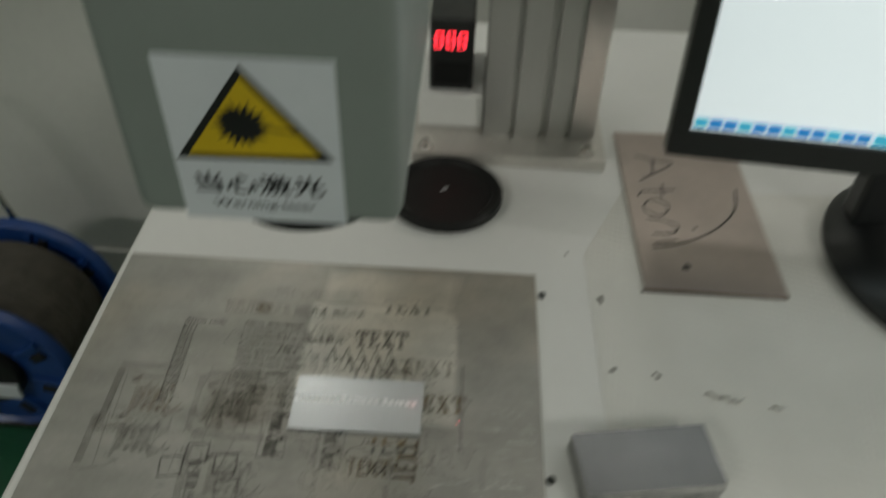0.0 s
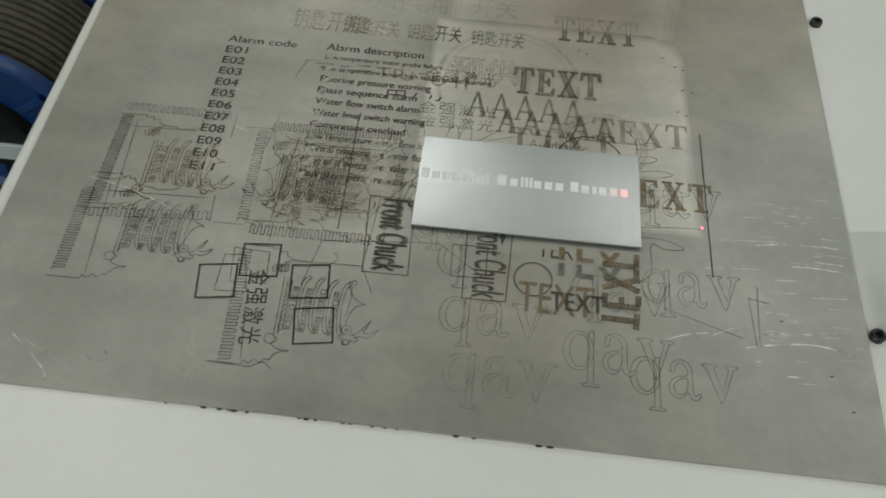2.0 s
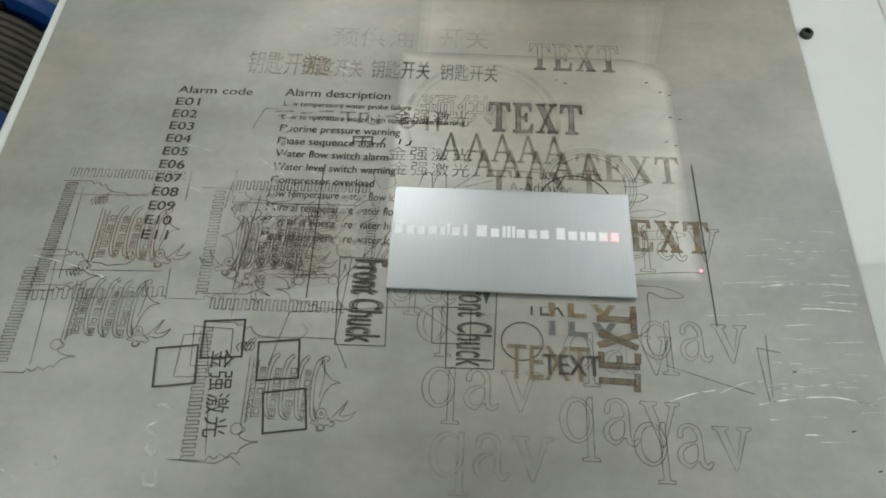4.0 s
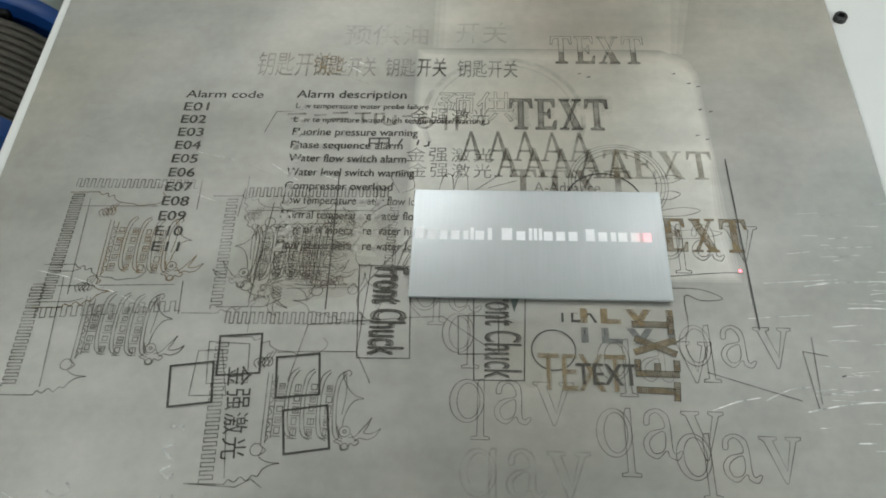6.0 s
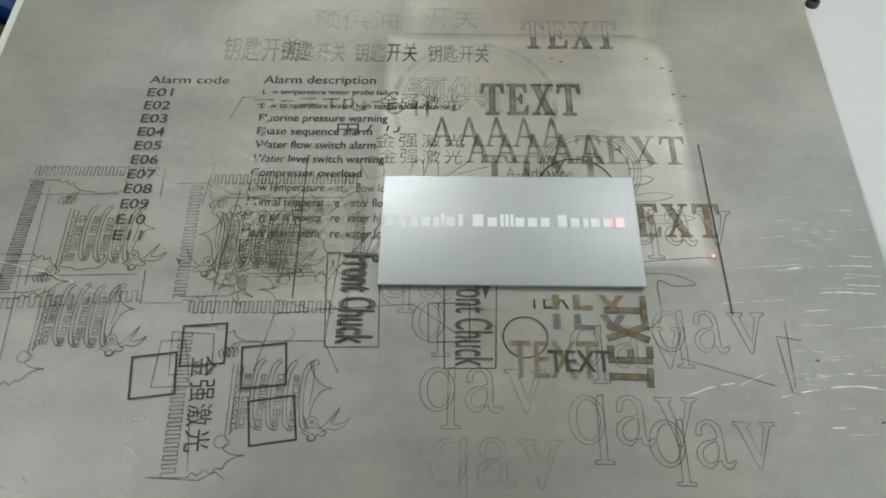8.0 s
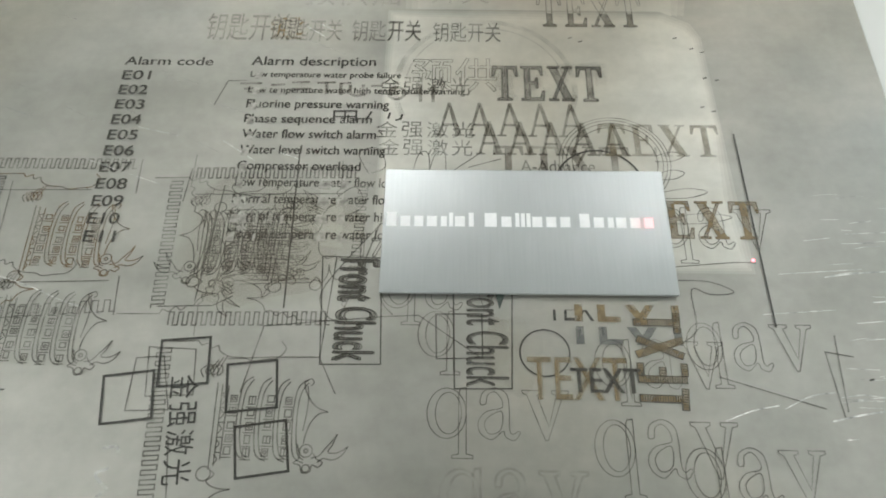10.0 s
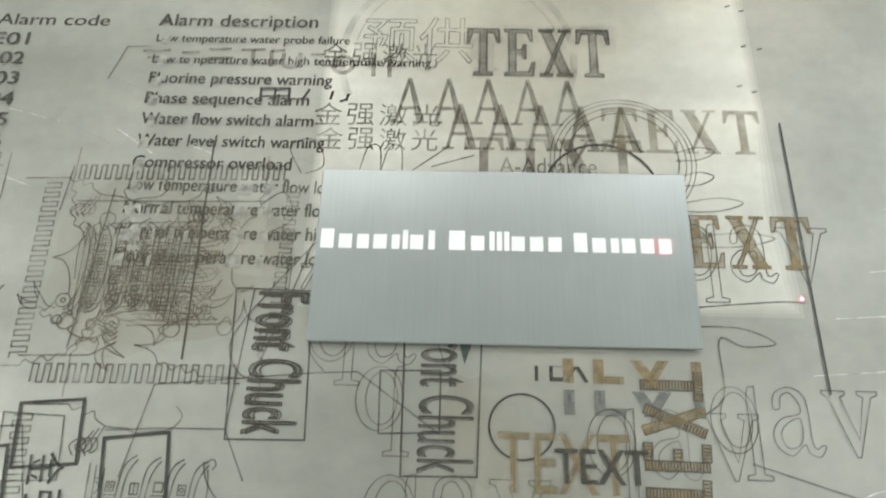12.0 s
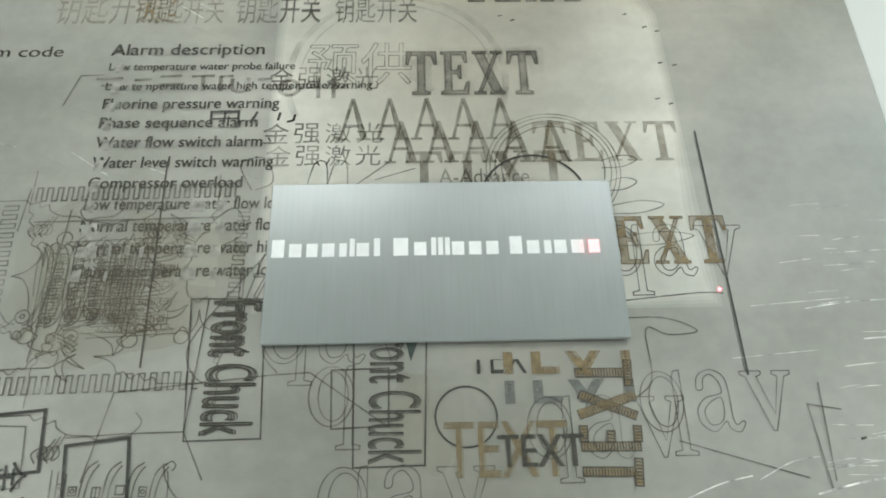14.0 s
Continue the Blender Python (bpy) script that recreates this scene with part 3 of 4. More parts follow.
def chinese_marks():
    for x, w, h, material in ((-266.5, 34.5, 15, M_OCHRE), (-238.2, 27, 12, M_OCHRE), (-207.2, 28, 11.6, M_PALE), (-174.3, 27.3, 10.8, M_GREY)):
        say("钥匙开关", x, 202.4, w, h, material, "row of worn characters")
    say("开关", -192.5, 202.8, 13.4, 11.6, M_GREY)
    say("钥匙", -240.5, 203.0, 13.4, 12.6, M_BROWN)
    say("预供油", -228, 222.2, 39.5, 13.5, M_FAINT, "nearly rubbed-out characters")
    say("开关", -175.5, 223.7, 24, 14, M_FAINT)
    say("预供", -182, 176.7, 33, 17, M_GREY, "outlined characters", outline=0.32)
    for x, y, w, h in ((-194, 174.8, 9, 9.6), (-194.4, 154.3, 9.5, 8.0), (-193, 146.2, 9, 7.8)):
        for n in range(4):
            say("金强激光"[n], x + n * w, y, w * 0.84, h * 0.94, M_GREY, "thin dark character")
    for n in range(4):
        say("金强激光"[n], -252.7 + 0.8 * n, 60.0 - 8.75 * n, 7.6, 8.6, M_BLACK, "black character lying on its side", turn=-85)
    stroke([(-210.6, 161.6), (-210.8, 166.4), (-202.4, 166.6), (-202.3, 161.7)], 0.8, M_BLACK)
    stroke([(-206.6, 166.4), (-206.6, 162.6)], 0.7, M_BLACK)
    stroke([(-210.6, 163.8), (-202.4, 164)], 0.6, M_BLACK)
    stroke([(-196.6, 166.5), (-198.6, 162.2)], 0.8, M_BLACK)
    stroke([(-189.6, 166), (-190.2, 163.0)], 0.8, M_BLACK)
    stroke([(-185.0, 165.2), (-185.4, 163), (-187.4, 162.4)], 0.8, M_BLACK)
    for a, b, y in ((-248.4, -240, 179.6), (-246.6, -241.4, 177.0), (-236.4, -231, 179.0), (-228.4, -221.6, 180.4), (-228.8, -220.6, 177.2), (-218.6, -211.4, 180.4), (-209.6, -205.4, 180.2), (-197.6, -193.0, 179.0)):
        stroke([(a, y), (b, y + 0.3)], 1.0, M_PALE)
    for x, a, b in ((-215.0, 180.6, 174.6), (-209.4, 180.4, 174.4), (-178.6, 179.6, 171.4), (-173.8, 179.8, 171.2)):
        stroke([(x, a), (x + 0.4, b)], 1.3, M_PALE)
    stroke([(-205.6, 179.4), (-205.4, 175.4), (-203.2, 174.0), (-200.8, 175.2), (-200.6, 179.6)], 1.3, M_PALE, bend=4)
    hoop(-187.6, 175.6, 3.0, 1.3, M_PALE)


chinese_marks()


def slabs(text, x, y, width, height, material, label="", **kw):
    return engrave(lambda f: f.serif(text, x, y, width, height, **kw), material, label)


def serif_marks():
    slabs("TEXT", -131.8, 211.6, 42.6, 17.2, M_PALE, outline=0.4)
    slabs("TEXT", -131.8, 211.6, 42.6, 17.2, M_OLIVE, "lettering burnt dark in its lower half", cut=(0.0, 0.42))
    slabs("TEXT", -150.8, 172.6, 42.6, 17.2, M_WORN, "thick grey serif lettering")
    slabs("TEXT", -149.6, 173.4, 42.4, 17.0, M_SMOKE, outline=2.2)
    slabs("TEXT", -150.8, 172.6, 42.6, 17.2, M_GREY, outline=0.6)
    rng = random.Random(12)
    for cx, cy, rx, ry in ((-112, 190.4, 6, 2.2), (-108.6, 185, 3.4, 7.5), (-146, 182, 6, 9)):
        for k in range(2):
            q = 1.0 - 0.35 * k
            wob = [q * rng.uniform(0.8, 1.2) for _ in range(12)]
            rim = curve_through([(cx + rx * wob[n] * math.cos(math.pi * n / 6), cy + ry * wob[n] * math.sin(math.pi * n / 6)) for n in range(12)], 4, True)
            engrave(lambda f: f.fill([p[:2] for p in rim[:-1]]), M_SMOKE, "soot round the lettering", "soot")
    for n in range(5):
        slabs("A", -172.3 + 11.5 * n, 155.3, 10.6, 15.8, M_OLIVE, "olive-grey serif capital")
        slabs("A", -157.2 + 11.5 * n, 146.9, 10.6, 15.4, M_OLIVE, "olive-grey serif capital")
    slabs("TTXT", -151, 137, 50, 14, M_PALE)
    say("A-Advance", -141, 139.4, 27, 5.4, M_GREY)
    slabs("TEXT", -112, 146.9, 44.8, 14.6, M_OCHRE, "thin ochre serif lettering")
    slabs("TEXT", -103, 112.4, 44.7, 15.2, M_BROWN, "brown serif lettering")
    slabs("TEXT", -103, 112.4, 44.7, 15.2, M_RUST, outline=0.3)


serif_marks()


def hatched_bar(a, b, width):
    """One stroke of a letter: a brown band with a dark rim and close cross-hatching."""
    a, b = Vector(a), Vector(b)
    d = (b - a).normalized()
    side = Vector((-d.y, d.x)) * width / 2
    engrave(lambda f: f.line([a, b], width), M_BROWN, "hatched stroke of a mirrored letter", "engraved_stroke")

    def rim(f):
        f.line([a + side, b + side, b - side, a - side], 0.42, True)
        count = int((b - a).length / 0.75)
        for n in range(1, count):
            p = a + (b - a) * n / count
            f.line([p + side * 0.7, p - side * 0.7], 0.28)
    engrave(rim, M_DARK, "", "engraved_hatching")


def sans_marks():
    for shift in (0.0, 0.9):
        say("TEXT", -129.3 + shift, 66.3, 41.3, 15.0, M_STEELY, "bold grey lettering cut short", cut=(0.43, 0.84))
        say("TEXT", -129.3 + shift, 74.2, 41.3, 15.0, M_BROWN, "bold brown lettering cut short", cut=(0.43, 0.84))
    say("TEXT", -141.4, 54.2, 31.2, 14.4, M_BROWN, "bold brown lettering")
    say("TEXT", -140.9, 54.2, 31.2, 14.4, M_OCHRE)
    say("TEXT", -128.0, 56.6, 21.8, 8.3, M_DARK, "small dark lettering")
    say("TEXT", -127.6, 56.6, 21.8, 8.3, M_DARK)
    say("TEXT", -134.2, 80.9, 20.2, 8.6, M_BLACK, "lower halves of black letters", cut=(-0.1, 0.45))
    for a, b, w in (((-106.4, 80.7), (-93.4, 80.6), 2.3), ((-92.3, 84.0), (-92.7, 77.0), 2.0), ((-105.9, 74.9), (-91.7, 69.0), 2.2), ((-106.4, 69.5), (-91.4, 74.6), 2.2),
                    ((-106.6, 61.4), (-91.6, 61.2), 2.2), ((-105.7, 66.6), (-105.8, 62.6), 2.0), ((-91.9, 66.4), (-92.1, 62.4), 2.0), ((-98.8, 65.2), (-98.9, 62.4), 2.0), ((-106.8, 55.2), (-93.6, 54.9), 2.2), ((-92.6, 58.2), (-93.2, 51.5), 2.0)):
        hatched_bar(a, b, w)
    stroke([(-209.3, 103.5), (-189.3, 103.1), (-187.5, 64.9), (-206.7, 64.6)], 0.45, M_DARK, "thin frame round the lettering", closed=True, name="engraved_frame")
    stroke([(-206.9, 67), (-204.5, 103.4)], 0.35, M_DARK)
    stroke([(-164.8, 90), (-145.4, 90.3), (-146.2, 57.5), (-164.1, 57.2)], 0.45, M_DARK, "thin frame round the lettering", closed=True, name="engraved_frame")
    stroke([(-170.4, 82.5), (-155.4, 82.8), (-155.3, 67.5), (-169.9, 67.0)], 0.45, M_DARK, "thin square frame", closed=True, name="engraved_frame")
    say("Front Chuck", -203.0, 102.6, 36.6, 13.0, M_GREY, "smudged lettering running downwards", turn=-90)
    say("Front Chuck", -201.9, 102.2, 36.2, 12.4, M_DARK, turn=-90, outline=0.4)
    say("Front Chuck", -203.0, 102.6, 36.6, 13.0, M_BLACK, turn=-90, outline=0.34)
    say("Front Chuck", -160.4, 94.5, 36.2, 13.4, M_DARK, "lettering running downwards", turn=-90)
    say("Front Chuck", -160.2, 94.3, 36.2, 13.4, M_DARK, turn=-90, outline=0.25)
    engrave(lambda f: f.fill([(-151.4, 92), (-147.2, 92), (-149.6, 84.5)]), M_TEAL, "dark green wedge", "engraved_wedge")
    say("per", -242.0, 127, 16.6, 4.8, M_MILKY, "pale word running downwards", turn=-83)
    say("17", -196.6, 103.6, 8.2, 7.4, M_GREY, outline=0.4)


sans_marks()


def outlined_letters():
    for x, y, w, h, material, pen, letters in (
        (-172.4, 41.9, 43.5, 15.2, M_GREY, 0.3, "qav"), (-122.0, 31.4, 43.6, 16.4, M_GREY, 0.32, "qav"), (-95.9, 24.4, 42, 15.2, M_GREY, 0.32, "qav"), (-95.2, 109.0, 41, 15.4, M_DARK, 0.3, "qav"),
        (-90.2, 65.0, 40.6, 15.4, M_GREY, 0.32, "qav"), (-120, 58.8, 41.2, 15.2, M_GREY, 0.3, "qav"), (-189, 84.8, 42, 15.2, M_GREY, 0.3, "qav"), (-176, 68, 42, 15.2, M_PALE, 0.4, "q"), (-168.2, 16.9, 43.6, 15.4, M_FAINT, 0.8, "qav"),
    ):
        for ch in letters:
            engrave(lambda f: f.qav(x, y, w, h, pen, ch), material, "large outlined lower-case letter")


outlined_letters()


def thick_frames():
    for cx, cy, turn in ((-249.6, 64.9, 5), (-265.2, 53.0, 8), (-227.1, 57.2, 6.5), (-221.7, 37.6, 9)):
        c, s, k = math.cos(radians(turn)), math.sin(radians(turn)), 7.75
        ring = [(cx + a * k * c - b * k * s, cy + a * k * s + b * k * c) for a, b in ((-1.0, 1.0), (1.0, 1.0), (1.0, -1.0), (-1.0, -1.0))]
        stroke(ring, 0.8, M_BLACK, "thick black square frame", closed=True, name="engraved_frame")
    stroke([(-265.0, 65.9), (-256.4, 66.7), (-251.8, 49.1), (-265.1, 48.6)], 0.4, M_GREY, "thin skewed frame", closed=True, name="engraved_frame")
    stroke([(-261.7, 69.7), (-246.6, 69.1), (-245.0, 54.0), (-259.8, 53.3)], 0.4, M_GREY, "thin skewed frame", closed=True, name="engraved_frame")
    stroke([(-236, 66), (-222, 66.8), (-207, 67), (-201, 55)], 0.38, M_GREY)


thick_frames()


def rings_and_lines():
    hoop(-135.5, 69.6, 7.9, 0.5, M_BLACK, "thin circle")
    hoop(-113.0, 133.4, 15.8, 0.7, M_BLACK, "thin black arc", 0, 180)
    for r in (15.5, 17.5, 19.0, 20.2):
        hoop(-106.6, 144.4, r, 0.36, M_GREY, "fine concentric ring", -60, 200)
    for y, a in ((147, 11), (139, 10), (131, 17), (120.5, 24)):
        stroke([(-92, y), (-92 + a * 0.6, y + 2), (-92 + a, y + 0.6), (-92 + a * 0.6, y - 2), (-92, y - 2.4)], 0.36, M_GREY, bend=5)
    hoop(-153.5, 179, 34.6, 2.2, M_FAINT, "large rubbed-out ring", -20, 205)
    hoop(-153.5, 179, 31.0, 0.6, M_FAINT, "large rubbed-out ring", 0, 190)
    stroke([(-61.6, 157.6), (-60.6, 79.4)], 0.55, M_BLACK, "long thin straight line")
    stroke([(-221.9, 148.5), (-220.4, 84.0)], 0.55, M_DARK, "long thin straight line")
    for pts, bend in (
        ([(-81.6, 62.4), (-50.4, 52.6)], 0), ([(-45.2, 50), (-46.7, 71.3), (-38.1, 69.7)], 0), ([(-43.9, 51.7), (-42.6, 77)], 0), ([(-230.5, 55), (-226.0, 77.5), (-186, 81.5), (-176, 82), (-155, 67)], 0),
        ([(-206, 128), (-200, 132), (-197, 124), (-204, 119)], 5), ([(-190, 117), (-206, 95), (-208.5, 86), (-203, 80), (-198, 92), (-190.5, 117)], 6), ([(-196, 138), (-200, 147), (-193, 149), (-190, 141), (-195, 138)], 5),
        ([(-184.5, 82), (-188.8, 88), (-188.6, 100)], 5), ([(-92.5, 101), (-70, 103.2), (-62.8, 103)], 4), ([(-92.5, 96), (-80, 95.8), (-72, 92), (-80, 91), (-86, 92.6), (-86.5, 78), (-95, 72)], 5),
        ([(-91, 103), (-91, 96)], 0), ([(-257, 169), (-253.4, 181), (-246, 181.2)], 0), ([(-180, 139), (-178, 147), (-174.6, 147), (-174, 138)], 4), ([(-174, 139), (-172, 147), (-168.6, 147), (-168, 138)], 4), ([(-166, 139), (-155, 148)], 0), ([(-160, 141), (-148, 145)], 0),
    ):
        stroke(pts, 0.4, M_GREY, "loose thin line", bend)


rings_and_lines()


def pagoda(f, x, y, seed, pen=0.42, flip=1, turn=0, size=1.0):
    """A tiered tower lying on its side, with a horned beast at its roof and another with clouds at its foot. x, y: the middle of its foot."""
    rng = random.Random(seed)
    c, s = math.cos(radians(turn)), math.sin(radians(turn))

    def at(u, v):
        u, v = u * size * flip, v * size
        return (x + u * c - v * s, y + u * s + v * c)

    def straight(pts, w=1.0, closed=False):
        f.line([at(*p) for p in pts], pen * w, closed)

    def bent(pts, w=1.0, steps=5):
        f.line([at(a, b) for a, b in curve_through(pts, steps)], pen * w)

    def loop(u, v, r, w=1.0):
        f.ring(*at(u, v), r * size, pen * w)
    # the terrace at the foot
    straight([(-0.6, 13), (0.6, -14)])
    straight([(1.0, 12.5), (2.0, -13)])
    straight([(3.0, 12), (3.6, -11)])
    for k in range(5):
        v = 9.5 - 4.6 * k
        straight([(1.3 + 0.1 * k, v), (3.1 + 0.1 * k, v)])
        bent([(1.5, v - 0.6), (2.7, v - 2.0), (1.6, v - 3.6)], 0.9)
    # four storeys: double eaves with upturned tips, windows between
    for k in range(4):
        u, h = 7.2 + 5.7 * k, 0.5 * k
        for d in (0.0, 1.3):
            top, low = 15.0 - 0.7 * d - 0.3 * k, -11.0 + 0.7 * d - 0.2 * k
            bent([(u + 3.1 + 0.3 * d, top), (u + 1.0 + d, top - 1.6), (u + d, top - 4.4), (u - 0.4 + d, 4), (u - 0.1 + d, -3), (u + 0.6 + d, low + 3.2), (u + 1.9 + 0.6 * d, low + 1.0), (u + 4.2, low)], 1.0, 4)
        for n in range(5):
            v = 9.0 - 4.1 * n - h * 0.3 + rng.uniform(-0.4, 0.4)
            a, w, t = u - 3.0 + 0.05 * n, 1.6 + 0.5 * rng.random(), 1.7 + 0.9 * rng.random()
            straight([(a, v), (a + w, v), (a + w, v - t), (a, v - t)], 1.0, True)
            if (n + k + seed) % 3 == 0:
                loop(a + w * 0.5, v - t * 0.5, 0.45)
            elif (n + k) % 2:
                straight([(a + w * 0.5, v), (a + w * 0.5, v - t)], 0.8)
            straight([(a - 0.7, v - t - 0.9), (a + w + 0.6, v - t - 0.9)], 0.8)
    # the roof and its spire
    bent([(26.4, 14.0), (27.2, 10.5), (29.2, 7.2), (31.4, 5.2), (34.6, 4.0)])
    bent([(34.6, 4.0), (31.6, 3.2), (29.6, 0.6), (28.4, -3.0), (28.0, -6)])
    bent([(27.6, 12.2), (28.2, 8), (28.0, 3), (27.4, -2)], 0.9)
    bent([(26.8, 13.5), (28.4, 14.6), (29.4, 13.4), (28.6, 12.2)], 0.9)
    # the beast at the roof: eye, snout, mane and antlers
    loop(29.0, -8.0, 1.9)
    loop(29.0, -8.0, 0.55, 1.3)
    loop(29.4, -13.2, 1.1)
    bent([(26.2, -6), (27.2, -10), (25.6, -11.6), (27.6, -12.4), (28.4, -14.4), (30.6, -14.2), (31.2, -12.2), (33.0, -12.8), (34.2, -11.4), (32.4, -10.4), (31.2, -8.6)])
    bent([(30.6, -10.2), (33, -9.4), (34.6, -7.4), (36.4, -5.2), (38.0, -2.8)])
    bent([(38.0, -2.8), (36.8, -6.0), (35.6, -8.2), (37.4, -8.6), (39.4, -8.0), (41.4, -6.6)])
    bent([(41.4, -6.6), (39.6, -9.4), (37.0, -10.6), (34.4, -10.2), (32.6, -11.4)])
    # the beast and the clouds at the foot
    loop(-0.6, -15.2, 2.1)
    bent([(1.2, -14.2), (2.6, -15.2), (1.8, -16.4), (0.6, -17.2), (1.6, -18.4), (4.2, -19.4), (8.0, -19.6)])
    bent([(8.0, -19.6), (4.8, -20.4), (2.4, -22.0), (1.2, -24.2), (-0.6, -24.0), (-2.4, -25.8), (-4.4, -24.6), (-6.4, -26.4), (-8.4, -25.6), (-9.4, -27.2)])
    straight([(-9.4, -27.2), (-23.2, -27.4)])
    # the scroll work over the tower
    straight([(-21.4, 26.4), (-9, 26.8)])
    bent([(-9, 26.8), (-7.6, 25.4), (-5.4, 26.2), (-4.6, 24.4), (-2.4, 25.2), (-1.6, 23.4), (1.6, 21.6), (6.4, 21.2), (9, 20.2), (13, 20.8), (17, 21.4), (19.4, 24.4), (17.6, 27)])
    for q in range(3):
        bent([(-5.4 + 1.6 * q, 14.6), (-6.6 + 1.5 * q, 17.0), (-3.8 + 1.6 * q, 18.8), (-2.6 + 1.4 * q, 16.4), (-4.6 + 1.6 * q, 15.6), (-1.4 + 1.2 * q, 20.6 + 0.6 * q)], 0.9)


def comb(f, x0, y0, x1, y1, count, depth, pen=0.4):
    """A crenellated border from one point to another; its teeth stand to the left."""
    d = Vector((x1 - x0, y1 - y0))
    side = Vector((-d.y, d.x)).normalized() * depth
    pts = []
    for k in range(count):
        a, b = Vector((x0, y0)) + d * (k / count), Vector((x0, y0)) + d * ((k + 0.5) / count)
        c = Vector((x0, y0)) + d * ((k + 1) / count)
        pts += [a, a + side, b + side, b, c]
    f.line(pts, pen)


def tower_drawings():
    def tower(material, *spec, **kw):
        engrave(lambda f: pagoda(f, *spec, **kw), material, "line drawing of a tiered tower", "engraved_drawing")

    def border(*spec):
        engrave(lambda f: comb(f, *spec), M_GREY, "toothed border line", "engraved_border")
    tower(M_GREY, -312.0, 74.4, 1)
    tower(M_RUST, -312.0, 109.4, 2, pen=0.38)
    tower(M_GREY, -237.2, 45.2, 3)
    tower(M_GREY, -225.0, 107.0, 5, flip=-1, pen=0.36)
    tower(M_PALE, -251.5, 108.5, 6, pen=0.4)
    tower(M_PALE, -232.0, 122.0, 7, turn=-90, pen=0.36)
    tower(M_PALE, -224.5, 93.0, 8, turn=90, size=0.9, pen=0.34)
    border(-335.5, 92.0, -334.0, 50.0, 16, 5.0, 0.5)
    border(-330.5, 77.6, -275.5, 82.0, 14, 4.2, 0.4)
    border(-331.8, 134.8, -331.0, 84.8, 22, 4.8, 0.55)
    border(-331.8, 138.6, -280.4, 138.8, 17, 4.2, 0.4)
    border(-266.6, 133.4, -264.2, 83.2, 17, 4.2, 0.42)
    border(-258, 135.0, -199.2, 136.0, 20, 4.4, 0.55)
    border(-257.4, 77.3, -204.8, 78.2, 17, 4.6, 0.45)
    border(-199, 132, -200, 90, 15, 3.2, 0.35)
    border(-259.0, 69.0, -255.4, 17.8, 18, 4.6, 0.42)
    for pts in ([(-324.2, 95.4), (-319.9, 50.5)], [(-323.9, 132.7), (-320.6, 87.9)], [(-327.5, 129.0), (-294.7, 129.6)], [(-331.4, 98.0), (-321.6, 98.2), (-318.6, 99.4)], [(-325.5, 91.6), (-280.0, 93.2)], [(-332.5, 84.4), (-318.7, 84.8), (-314, 86.4)], [(-277.0, 94.9), (-275.8, 80.6)], [(-279.0, 143), (-278.4, 128)], [(-260, 139.3), (-261, 125)], [(-257, 128), (-205, 129)], [(-247, 132), (-250, 86)], [(-262, 84), (-244, 84.5), (-238, 88)], [(-259, 17.8), (-243, 17.2), (-238, 20), (-234, 17.2)], [(-250, 40), (-247, 20)]):
        stroke(pts, 0.42, M_GREY)


tower_drawings()


